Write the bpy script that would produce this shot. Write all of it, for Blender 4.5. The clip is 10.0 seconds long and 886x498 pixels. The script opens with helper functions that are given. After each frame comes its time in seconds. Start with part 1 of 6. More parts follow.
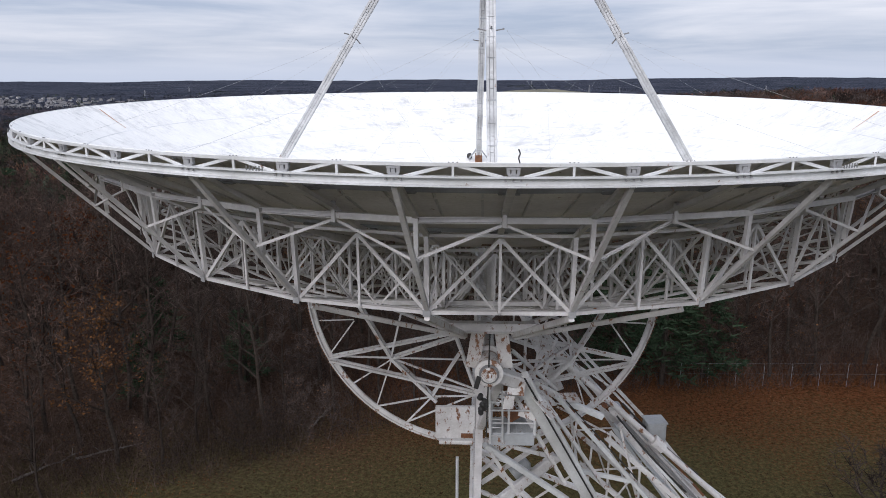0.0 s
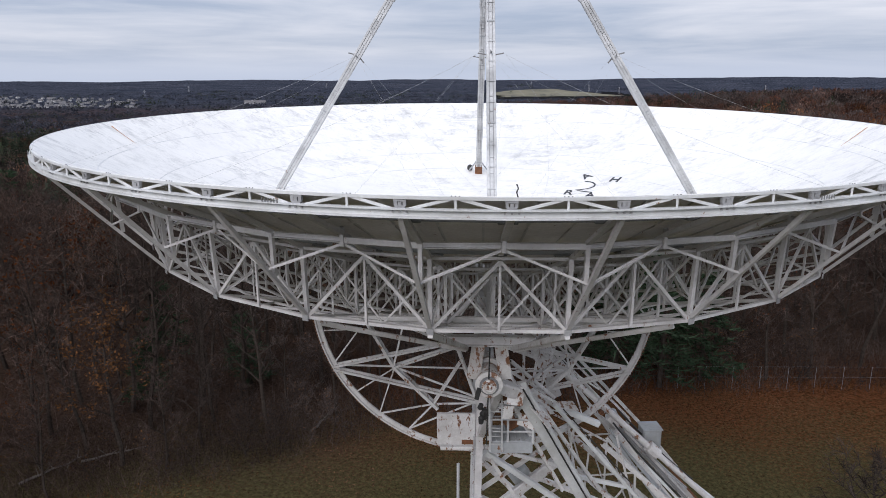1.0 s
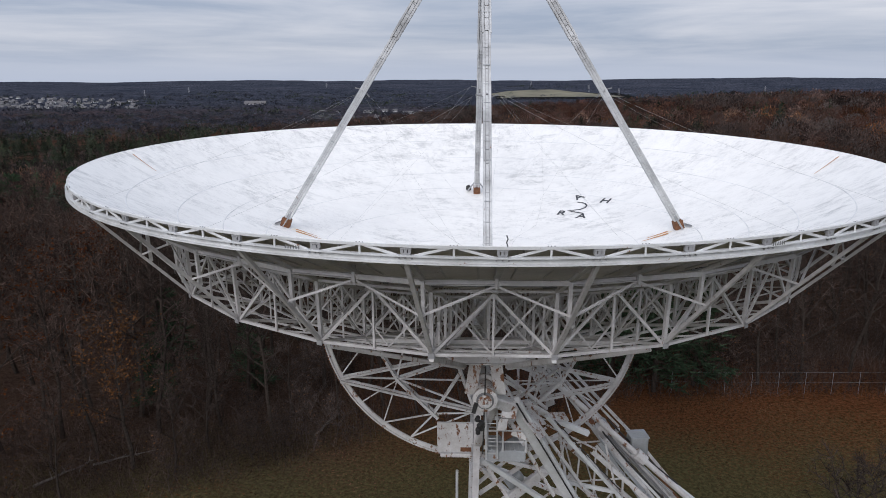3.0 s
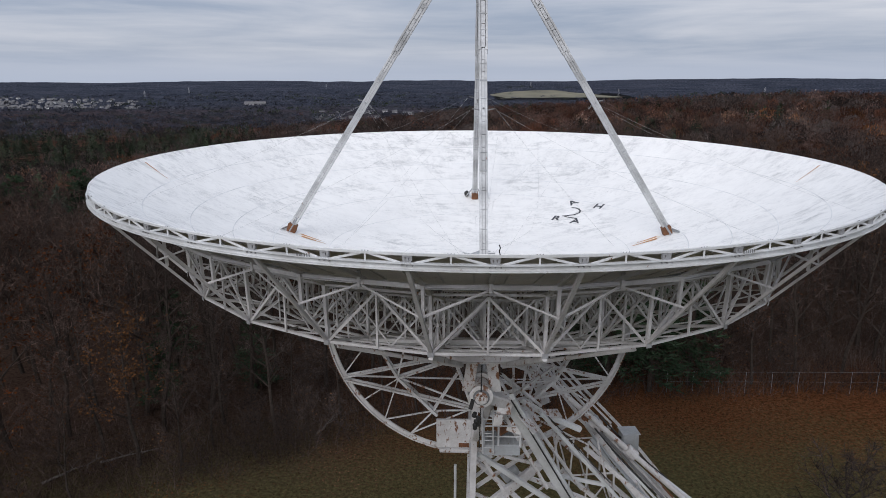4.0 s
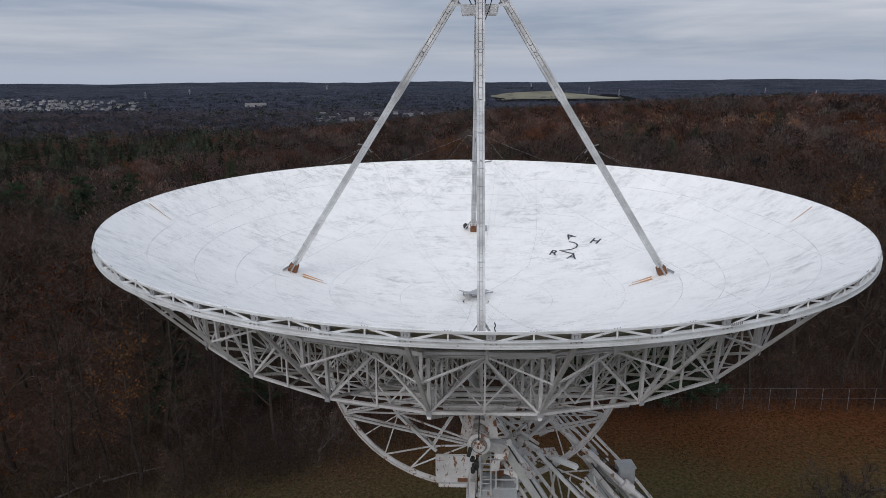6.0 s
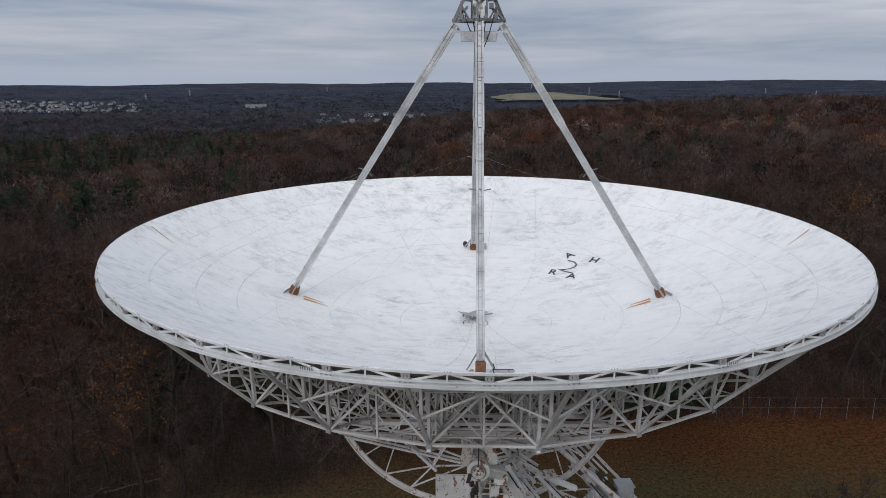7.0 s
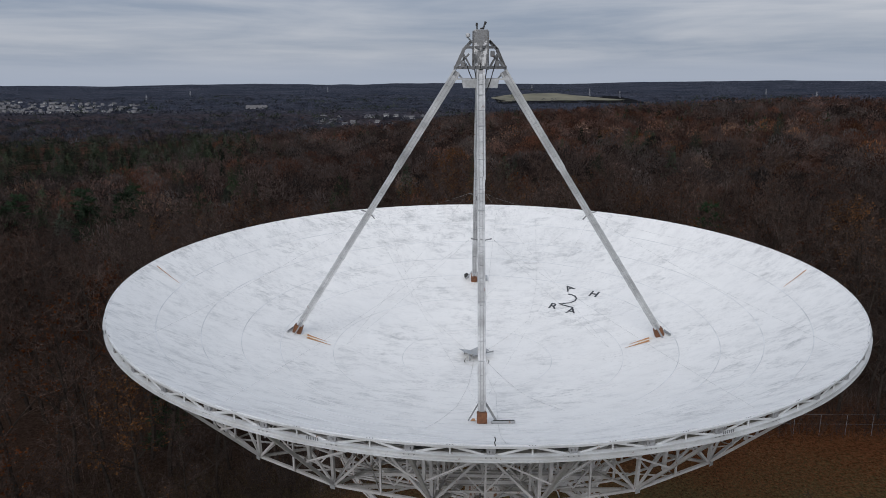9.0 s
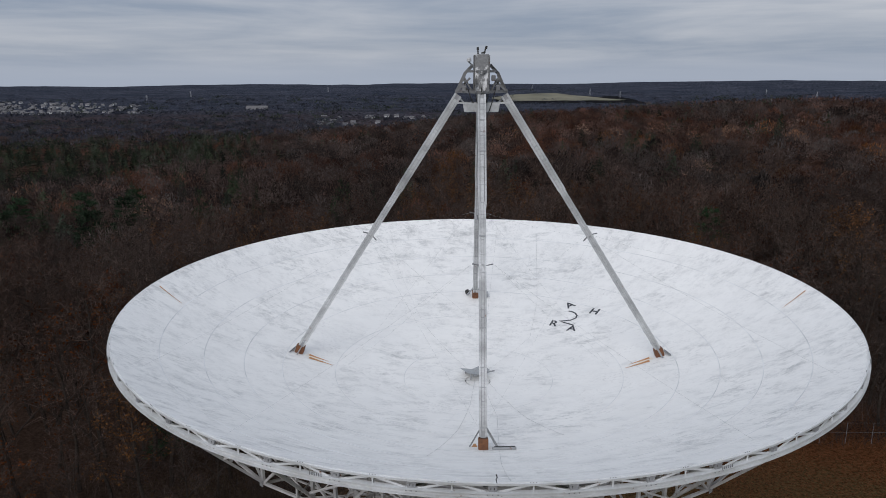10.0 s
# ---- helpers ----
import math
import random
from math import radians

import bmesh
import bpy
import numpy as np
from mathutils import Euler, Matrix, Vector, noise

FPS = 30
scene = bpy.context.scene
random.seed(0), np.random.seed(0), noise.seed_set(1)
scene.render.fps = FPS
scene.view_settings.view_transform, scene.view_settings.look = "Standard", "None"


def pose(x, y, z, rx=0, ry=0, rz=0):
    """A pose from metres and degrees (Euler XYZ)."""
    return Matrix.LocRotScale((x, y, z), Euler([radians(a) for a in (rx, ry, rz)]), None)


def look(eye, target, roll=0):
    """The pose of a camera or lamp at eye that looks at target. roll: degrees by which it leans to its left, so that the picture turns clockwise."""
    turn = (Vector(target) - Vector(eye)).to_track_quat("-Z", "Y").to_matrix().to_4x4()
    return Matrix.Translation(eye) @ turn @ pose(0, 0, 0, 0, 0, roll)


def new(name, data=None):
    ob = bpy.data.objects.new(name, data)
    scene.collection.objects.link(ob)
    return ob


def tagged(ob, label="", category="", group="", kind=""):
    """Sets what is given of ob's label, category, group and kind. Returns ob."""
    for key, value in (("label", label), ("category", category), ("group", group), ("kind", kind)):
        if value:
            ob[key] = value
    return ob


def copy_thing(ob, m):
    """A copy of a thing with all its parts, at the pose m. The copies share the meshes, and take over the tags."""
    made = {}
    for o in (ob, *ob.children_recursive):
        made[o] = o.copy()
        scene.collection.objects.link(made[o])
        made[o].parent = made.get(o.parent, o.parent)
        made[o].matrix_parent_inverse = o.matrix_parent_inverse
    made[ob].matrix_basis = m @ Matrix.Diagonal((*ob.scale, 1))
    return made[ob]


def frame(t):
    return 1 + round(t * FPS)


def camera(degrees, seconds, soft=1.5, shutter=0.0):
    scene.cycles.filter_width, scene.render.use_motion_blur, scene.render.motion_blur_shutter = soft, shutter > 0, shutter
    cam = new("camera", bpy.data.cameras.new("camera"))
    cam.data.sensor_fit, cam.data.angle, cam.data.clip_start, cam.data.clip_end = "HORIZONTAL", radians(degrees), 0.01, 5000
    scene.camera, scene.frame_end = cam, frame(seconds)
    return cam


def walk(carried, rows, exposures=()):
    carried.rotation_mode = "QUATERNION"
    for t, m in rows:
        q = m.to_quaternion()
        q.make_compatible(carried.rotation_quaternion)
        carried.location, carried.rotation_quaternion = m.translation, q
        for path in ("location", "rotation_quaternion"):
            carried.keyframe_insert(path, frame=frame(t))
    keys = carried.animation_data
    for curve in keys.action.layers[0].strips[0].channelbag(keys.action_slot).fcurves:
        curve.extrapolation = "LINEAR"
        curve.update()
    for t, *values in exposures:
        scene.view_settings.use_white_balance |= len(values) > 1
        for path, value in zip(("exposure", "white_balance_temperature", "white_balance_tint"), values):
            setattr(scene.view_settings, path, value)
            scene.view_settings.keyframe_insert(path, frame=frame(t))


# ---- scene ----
cam = camera(64.72, 10.0, soft=0.9)
# seconds, x, y, z, yaw, pitch, lean to the right
ROWS = [
    (0.0, -0.529, -22.821, 25.823, 2.010, -13.527, 0.134),
    (0.5, -0.546, -23.087, 26.112, 1.989, -13.537, 0.142),
    (1.0, -0.562, -23.413, 26.406, 1.976, -13.551, 0.142),
    (1.5, -0.556, -23.726, 26.701, 1.976, -13.560, 0.139),
    (2.0, -0.555, -24.065, 26.998, 1.978, -13.557, 0.140),
    (2.5, -0.547, -24.430, 27.289, 1.979, -13.550, 0.140),
    (2.7, -0.533, -24.590, 27.390, 1.978, -13.542, 0.135),
    (3.8, -0.454, -25.750, 27.800, 1.968, -13.497, 0.108),
    (4.0, -0.440, -25.967, 27.921, 1.966, -13.489, 0.103),
    (4.5, -0.413, -26.045, 28.291, 1.975, -13.477, 0.110),
    (5.0, -0.380, -26.053, 28.699, 1.986, -13.465, 0.123),
    (5.5, -0.370, -26.062, 29.093, 1.995, -13.454, 0.139),
    (7.0, -0.341, -26.061, 30.354, 2.019, -13.353, 0.204),
    (7.5, -0.337, -26.028, 30.775, 2.021, -13.345, 0.198),
    (8.0, -0.378, -26.016, 31.098, 2.022, -13.330, 0.184),
    (8.5, -0.393, -26.041, 31.522, 2.033, -13.320, 0.181),
    (9.0, -0.383, -26.055, 31.942, 2.055, -13.320, 0.199),
    (9.5, -0.384, -26.038, 32.327, 2.074, -13.320, 0.222),
    (10.0, -0.411, -26.019, 32.771, 2.085, -13.321, 0.242),
]
EXPOSURES = [(0.0, 0.44, 6500, 13.5), (1.0, 0.37, 6500, 13.2), (2.5, 0.22, 6500, 12.6), (4.0, 0.06, 6500, 12), (5.5, -0.06, 6500, 11.3), (7.5, -0.17, 6500, 10.6), (10.0, -0.25, 6500, 10.2)]
walk(cam, [(t, pose(x, y, z, 90 + pitch, lean, yaw)) for t, x, y, z, yaw, pitch, lean in ROWS], EXPOSURES)

# ---- world and light ----
RIM = 25.0                      # height of the reflector's rim over the ground
FOUR_F = 44.0                   # four focal lengths of the paraboloid
R_RIM = 13.0


def links(tree):
    def link(a, b):
        tree.links.new(a, b)
    return link


world = bpy.data.worlds.new("overcast_sky")
scene.world = world
world.use_nodes = True
wt = world.node_tree
wt.nodes.clear()
wl = links(wt)


def wn(kind, **kw):
    n = wt.nodes.new(kind)
    for k, v in kw.items():
        n.inputs[k.replace("_", " ")].default_value = v
    return n


def wmath(op, a, b=None):
    n = wt.nodes.new("ShaderNodeMath")
    n.operation = op
    for i, v in enumerate((a, b)):
        if v is None:
            continue
        if isinstance(v, (int, float)):
            n.inputs[i].default_value = v
        else:
            wl(v, n.inputs[i])
    return n.outputs[0]


w_out = wt.nodes.new("ShaderNodeOutputWorld")
w_bg = wt.nodes.new("ShaderNodeBackground")
w_tc = wt.nodes.new("ShaderNodeTexCoord")
w_sep = wt.nodes.new("ShaderNodeSeparateXYZ")
wl(w_tc.outputs["Generated"], w_sep.inputs[0])
up = wmath("MAXIMUM", w_sep.outputs[2], 0.0)
# layered stratus: a flat cloud deck seen in perspective
w_comb = wt.nodes.new("ShaderNodeCombineXYZ")
wl(wmath("MULTIPLY", w_sep.outputs[0], 2.2), w_comb.inputs[0])
wl(wmath("MULTIPLY", w_sep.outputs[1], 2.2), w_comb.inputs[1])
wl(wmath("MULTIPLY", wmath("POWER", up, 0.8), 17.0), w_comb.inputs[2])
w_noise = wn("ShaderNodeTexNoise", Scale=1.25, Detail=8.0, Roughness=0.56, Distortion=0.28)
wl(w_comb.outputs[0], w_noise.inputs["Vector"])
w_ramp = wt.nodes.new("ShaderNodeValToRGB")
w_ramp.color_ramp.elements[0].position, w_ramp.color_ramp.elements[1].position = 0.33, 0.68
w_ramp.color_ramp.elements[0].color = (0.46, 0.55, 0.70, 1)
w_ramp.color_ramp.elements[1].color = (0.815, 0.86, 0.95, 1)
wl(w_noise.outputs[0], w_ramp.inputs[0])
w_sky = wt.nodes.new("ShaderNodeTexSky")
w_sky.sky_type, w_sky.sun_disc = "NISHITA", False
w_sky.sun_elevation, w_sky.sun_rotation = radians(33.4), radians(198)
w_mul = wt.nodes.new("ShaderNodeVectorMath")
w_mul.operation = "SCALE"
wl(w_sky.outputs[0], w_mul.inputs[0])
w_mul.inputs["Scale"].default_value = 0.05
w_mix = wt.nodes.new("ShaderNodeMix")
w_mix.data_type = "RGBA"
w_mix.inputs[0].default_value = 0.93
wl(w_mul.outputs[0], w_mix.inputs[6])
wl(w_ramp.outputs[0], w_mix.inputs[7])
# an overcast dome is brighter overhead than at the horizon
w_grad = wmath("ADD", wmath("MULTIPLY", up, 0.50), 0.74)
w_sc = wt.nodes.new("ShaderNodeVectorMath")
w_sc.operation = "SCALE"
w_low = wt.nodes.new("ShaderNodeMix")
w_low.data_type = "RGBA"
w_fade = wt.nodes.new("ShaderNodeMapRange")
w_fade.interpolation_type = "SMOOTHSTEP"
w_fade.inputs["From Min"].default_value, w_fade.inputs["From Max"].default_value = 0.0, 0.05
wl(up, w_fade.inputs[0])
wl(w_fade.outputs[0], w_low.inputs[0])
w_low.inputs[6].default_value = (0.60, 0.68, 0.825, 1)
wl(w_mix.outputs[2], w_low.inputs[7])
wl(w_low.outputs[2], w_sc.inputs[0])
wl(w_grad, w_sc.inputs["Scale"])
wl(w_sc.outputs[0], w_bg.inputs["Color"])
w_bg.inputs["Strength"].default_value = 0.95
wl(w_bg.outputs[0], w_out.inputs[0])

sun_data = bpy.data.lights.new("sun", "SUN")
sun_data.energy, sun_data.angle, sun_data.color = 1.72, radians(36), (1.0, 0.98, 0.97)
sun = new("sun", sun_data)
sun.matrix_world = look((-36, -108, 75), (0, 0, 0))


# ---- materials ----
def material(name, rough=0.6, metal=0.0):
    m = bpy.data.materials.new(name)
    m.use_nodes = True
    t = m.node_tree
    p = t.nodes["Principled BSDF"]
    p.inputs["Roughness"].default_value = rough
    p.inputs["Metallic"].default_value = metal
    return m, t, p


def coords(t, scale=(1, 1, 1), world_space=True):
    m = t.nodes.new("ShaderNodeMapping")
    m.inputs["Scale"].default_value = scale
    if world_space:
        g = t.nodes.new("ShaderNodeNewGeometry")
        t.links.new(g.outputs["Position"], m.inputs[0])
    else:
        g = t.nodes.new("ShaderNodeTexCoord")
        t.links.new(g.outputs["Object"], m.inputs[0])
    return m.outputs[0]


def noise_of(t, vec, scale, detail=5.0, rough=0.55, lo=0.4, hi=0.6, distort=0.0):
    n = t.nodes.new("ShaderNodeTexNoise")
    n.inputs["Scale"].default_value, n.inputs["Detail"].default_value = scale, detail
    n.inputs["Roughness"].default_value, n.inputs["Distortion"].default_value = rough, distort
    t.links.new(vec, n.inputs["Vector"])
    r = t.nodes.new("ShaderNodeMapRange")
    r.inputs["From Min"].default_value, r.inputs["From Max"].default_value = lo, hi
    t.links.new(n.outputs[0], r.inputs[0])
    return r.outputs[0]


def mixed(t, fac, a, b):
    m = t.nodes.new("ShaderNodeMix")
    m.data_type = "RGBA"
    for i, v in ((0, fac), (6, a), (7, b)):
        if isinstance(v, (int, float)):
            m.inputs[i].default_value = v
        elif isinstance(v, tuple):
            m.inputs[i].default_value = (*v, 1)
        else:
            t.links.new(v, m.inputs[i])
    return m.outputs[2]


def arith(t, op, a, b):
    m = t.nodes.new("ShaderNodeMath")
    m.operation = op
    m.use_clamp = False
    for i, v in enumerate((a, b)):
        if isinstance(v, (int, float)):
            m.inputs[i].default_value = v
        else:
            t.links.new(v, m.inputs[i])
    return m.outputs[0]


def bumped(t, p, height, strength=0.3, dist=0.02):
    b = t.nodes.new("ShaderNodeBump")
    b.inputs["Strength"].default_value, b.inputs["Distance"].default_value = strength, dist
    t.links.new(height, b.inputs["Height"])
    t.links.new(b.outputs[0], p.inputs["Normal"])


def painted_steel(name, base, dirt, rust_amount, rough=0.5):
    """Weathered paint: soft grime, flaking spots with rust below them."""
    m, t, p = material(name, rough)
    v = coords(t)
    grime = noise_of(t, v, 0.9, 6, 0.6, 0.38, 0.7)
    fine = noise_of(t, v, 14.0, 4, 0.6, 0.35, 0.75)
    rnd = t.nodes.new("ShaderNodeObjectInfo").outputs["Random"]
    c = mixed(t, arith(t, "MULTIPLY", grime, 0.75), base, dirt)
    c = mixed(t, arith(t, "MULTIPLY", fine, 0.35), c, dirt)
    c = mixed(t, arith(t, "MULTIPLY", rnd, 0.22), c, dirt)
    spots = noise_of(t, coords(t, (1, 1, 0.55)), 5.5, 7, 0.68, 0.68 - 0.12 * rust_amount, 0.73 - 0.12 * rust_amount)
    c = mixed(t, spots, c, (0.17, 0.075, 0.035))
    t.links.new(c, p.inputs["Base Color"])
    t.links.new(arith(t, "ADD", arith(t, "MULTIPLY", fine, 0.25), rough - 0.1), p.inputs["Roughness"])
    bumped(t, p, fine, 0.25, 0.004)
    return m


M_STEEL = painted_steel("white_painted_steel", (0.67, 0.655, 0.655), (0.33, 0.315, 0.315), 0.35)
M_RIM = painted_steel("rim_paint", (0.70, 0.71, 0.72), (0.42, 0.42, 0.41), 0.15)
M_MOUNT = painted_steel("flaking_mount_paint", (0.71, 0.70, 0.70), (0.32, 0.295, 0.28), 0.85)
M_GREY = painted_steel("grey_painted_steel", (0.36, 0.38, 0.40), (0.22, 0.22, 0.21), 0.4)
M_LEG = painted_steel("chalky_leg_paint", (0.64, 0.645, 0.65), (0.17, 0.17, 0.17), 0.3, 0.5)
M_HUB = painted_steel("rust_eaten_hub_paint", (0.68, 0.67, 0.66), (0.30, 0.27, 0.25), 1.25)
M_UNDER = painted_steel("dull_panel_back", (0.78, 0.745, 0.735), (0.46, 0.43, 0.42), 0.3)
M_PEEL, t, p = material("peeling_cabinet_paint", 0.6)
flakes = noise_of(t, coords(t, (1, 1, 0.7)), 2.6, 8, 0.66, 0.47, 0.52)
blot = noise_of(t, coords(t), 9.0, 5, 0.6, 0.35, 0.7)
t.links.new(mixed(t, flakes, mixed(t, blot, (0.17, 0.17, 0.175), (0.28, 0.28, 0.28)), mixed(t, blot, (0.80, 0.80, 0.81), (0.62, 0.62, 0.62))), p.inputs["Base Color"])
bumped(t, p, flakes, 0.4, 0.004)
M_CORE = painted_steel("leg_core_paint", (0.40, 0.40, 0.41), (0.14, 0.14, 0.14), 0.2)
M_DARK = painted_steel("dark_grey_steel", (0.22, 0.22, 0.225), (0.10, 0.10, 0.10), 0.3)


def plain(name, base, vary, rough=0.7, scale=6.0, metal=0.0):
    m, t, p = material(name, rough, metal)
    n = noise_of(t, coords(t), scale, 6, 0.6, 0.3, 0.7)
    t.links.new(mixed(t, n, base, vary), p.inputs["Base Color"])
    bumped(t, p, n, 0.3, 0.01)
    return m


M_RUST = plain("rusted_steel", (0.21, 0.085, 0.035), (0.09, 0.04, 0.022), 0.85, 9)
M_BLACK = plain("black_rubber", (0.015, 0.015, 0.016), (0.03, 0.028, 0.026), 0.6, 20)
M_CABLE = plain("steel_wire", (0.42, 0.42, 0.42), (0.28, 0.28, 0.28), 0.5, 20)
M_LETTER = plain("black_paint", (0.02, 0.022, 0.028), (0.05, 0.052, 0.06), 0.6, 8)
M_CONCRETE = plain("concrete", (0.36, 0.35, 0.33), (0.24, 0.235, 0.22), 0.9, 3)

# reflector skin: white paint with wiped smudges, scuffs that run down from the rim and grey grime
M_SKIN, t, p = material("white_reflector_skin", 0.55)
v = coords(t)
sep = t.nodes.new("ShaderNodeSeparateXYZ")
t.links.new(v, sep.inputs[0])
radius = arith(t, "SQRT", arith(t, "ADD", arith(t, "MULTIPLY", sep.outputs[0], sep.outputs[0]), arith(t, "MULTIPLY", sep.outputs[1], sep.outputs[1])), 0.0)
comb = t.nodes.new("ShaderNodeCombineXYZ")
t.links.new(arith(t, "DIVIDE", arith(t, "MULTIPLY", sep.outputs[0], 11.0), radius), comb.inputs[0])
t.links.new(arith(t, "DIVIDE", arith(t, "MULTIPLY", sep.outputs[1], 11.0), radius), comb.inputs[1])
t.links.new(arith(t, "MULTIPLY", radius, 0.55), comb.inputs[2])
rimward = t.nodes.new("ShaderNodeMapRange")
rimward.inputs["From Min"].default_value, rimward.inputs["From Max"].default_value = 7.0, 12.6
t.links.new(radius, rimward.inputs[0])
scuff = noise_of(t, comb.outputs[0], 3.2, 9, 0.78, 0.49, 0.66, 0.15)
streak = noise_of(t, coords(t, (0.50, 1.0, 1.0)), 2.0, 11, 0.82, 0.485, 0.64, 0.35)
speck = noise_of(t, coords(t, (0.8, 1.0, 1.0)), 9.0, 6, 0.75, 0.52, 0.68, 0.1)
patch = noise_of(t, coords(t), 0.33, 5, 0.65, 0.42, 0.66)
patch_b = noise_of(t, coords(t, (1.0, 1.4, 1.0)), 0.62, 5, 0.65, 0.46, 0.70)
film_ = noise_of(t, coords(t), 0.75, 8, 0.68, 0.34, 0.74)
c = mixed(t, arith(t, "MULTIPLY", film_, 0.34), (0.84, 0.827, 0.805), (0.68, 0.665, 0.65))
c = mixed(t, arith(t, "MULTIPLY", streak, arith(t, "ADD", arith(t, "MULTIPLY", patch, 0.80), 0.13)), c, (0.33, 0.335, 0.335))
c = mixed(t, arith(t, "MULTIPLY", arith(t, "MULTIPLY", scuff, rimward.outputs[0]), arith(t, "ADD", arith(t, "MULTIPLY", patch_b, 0.70), 0.20)), c, (0.36, 0.36, 0.36))
c = mixed(t, arith(t, "MULTIPLY", speck, arith(t, "MULTIPLY", patch_b, 0.75)), c, (0.33, 0.32, 0.315))
rnd = t.nodes.new("ShaderNodeObjectInfo").outputs["Random"]
c = mixed(t, arith(t, "MULTIPLY", rnd, 0.13), c, (0.68, 0.68, 0.68))
t.links.new(c, p.inputs["Base Color"])
bumped(t, p, film_, 0.06, 0.01)
M_SEAM = plain("greyed_seam", (0.80, 0.80, 0.80), (0.50, 0.50, 0.50), 0.6, 0.9)

M_STAIN, t, p = material("rust_run", 0.75)
n = noise_of(t, coords(t, (1, 4, 1)), 4.0, 5, 0.6, 0.3, 0.7)
t.links.new(mixed(t, n, (0.42, 0.17, 0.05), (0.55, 0.30, 0.14)), p.inputs["Base Color"])

M_HALO = plain("faint_rust_wash", (0.74, 0.66, 0.54), (0.80, 0.76, 0.70), 0.7, 5)

# ground: mown grass under fallen leaves, thicker towards the woods; leaf litter inside them
M_GROUND, t, p = material("grass_and_leaf_litter", 0.95)
v = coords(t)
sep = t.nodes.new("ShaderNodeSeparateXYZ")
t.links.new(v, sep.inputs[0])
grain = noise_of(t, v, 3.4, 8, 0.85, 0.40, 0.60)
blot = noise_of(t, v, 0.16, 5, 0.6, 0.3, 0.7)
leaf_bias = arith(t, "MULTIPLY", arith(t, "SUBTRACT", arith(t, "SUBTRACT", sep.outputs[1], arith(t, "MULTIPLY", arith(t, "MINIMUM", sep.outputs[0], 0.0), 0.28)), 18.0), 0.075)
leafy = noise_of(t, v, 4.5, 9, 0.85, 0.40, 0.60)
amount = t.nodes.new("ShaderNodeClamp")
t.links.new(arith(t, "ADD", arith(t, "ADD", leaf_bias, arith(t, "MULTIPLY", arith(t, "SUBTRACT", blot, 0.5), 0.5)), arith(t, "MULTIPLY", arith(t, "SUBTRACT", leafy, 0.55), 1.1)), amount.inputs[0])
grass = mixed(t, grain, (0.042, 0.039, 0.017), (0.118, 0.100, 0.046))
west = t.nodes.new("ShaderNodeClamp")
t.links.new(arith(t, "MAXIMUM", arith(t, "MULTIPLY", arith(t, "ADD", sep.outputs[0], 2.0), -0.09), arith(t, "MULTIPLY", arith(t, "SUBTRACT", sep.outputs[1], 35.0), 0.12)), west.inputs[0])
litter = mixed(t, west.outputs[0], mixed(t, grain, (0.044, 0.017, 0.008), (0.170, 0.066, 0.029)), mixed(t, grain, (0.026, 0.016, 0.012), (0.088, 0.056, 0.041)))
c = mixed(t, amount.outputs[0], grass, litter)
# past 250 m the ground goes dark, with a little haze blue painted in
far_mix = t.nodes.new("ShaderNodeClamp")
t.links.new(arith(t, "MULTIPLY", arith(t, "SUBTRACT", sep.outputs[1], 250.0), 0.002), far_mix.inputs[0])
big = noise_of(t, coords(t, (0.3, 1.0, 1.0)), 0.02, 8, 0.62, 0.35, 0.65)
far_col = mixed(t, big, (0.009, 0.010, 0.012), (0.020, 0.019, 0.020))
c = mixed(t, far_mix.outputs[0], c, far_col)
t.links.new(c, p.inputs["Base Color"])
p.inputs["Specular IOR Level"].default_value = 0.0
bumped(t, p, grain, 0.8, 0.10)


def foliage(name, a, b, rough=0.9, toned=False):
    """Twigs or leaves: each piece differs, and so do whole crowns and stands."""
    m, t, p = material(name, rough)
    g = t.nodes.new("ShaderNodeNewGeometry")
    rnd = t.nodes.new("ShaderNodeObjectInfo").outputs["Random"]
    c = mixed(t, arith(t, "POWER", g.outputs["Random Per Island"], 2.0), a, b)
    crown_n = noise_of(t, coords(t, (1, 1, 0.4)), 0.13, 2, 0.5, 0.34, 0.66)
    stand_n = noise_of(t, coords(t, (1, 1, 0.2)), 0.014, 3, 0.6, 0.36, 0.64)
    value = arith(t, "ADD", arith(t, "ADD", arith(t, "MULTIPLY", crown_n, 0.85), arith(t, "MULTIPLY", stand_n, 0.5)), arith(t, "ADD", arith(t, "MULTIPLY", rnd, 0.35), 0.2))
    saturation = arith(t, "ADD", arith(t, "MULTIPLY", stand_n, 0.5), 0.8)
    if toned:                                    # trees differ in colour from one to the next
        tone = t.nodes.new("ShaderNodeAttribute")
        tone.attribute_name = "tone"
        value = arith(t, "MULTIPLY", value, arith(t, "ADD", arith(t, "MULTIPLY", tone.outputs["Fac"], 1.35), 0.42))
        saturation = arith(t, "ADD", arith(t, "MULTIPLY", arith(t, "FRACT", arith(t, "MULTIPLY", tone.outputs["Fac"], 7.3), 0.0), 0.65), 0.60)
    hsv = t.nodes.new("ShaderNodeHueSaturation")
    t.links.new(c, hsv.inputs["Color"])
    t.links.new(value, hsv.inputs["Value"])
    t.links.new(saturation, hsv.inputs["Saturation"])
    t.links.new(hsv.outputs[0], p.inputs["Base Color"])
    p.inputs["Specular IOR Level"].default_value = 0.0
    return m


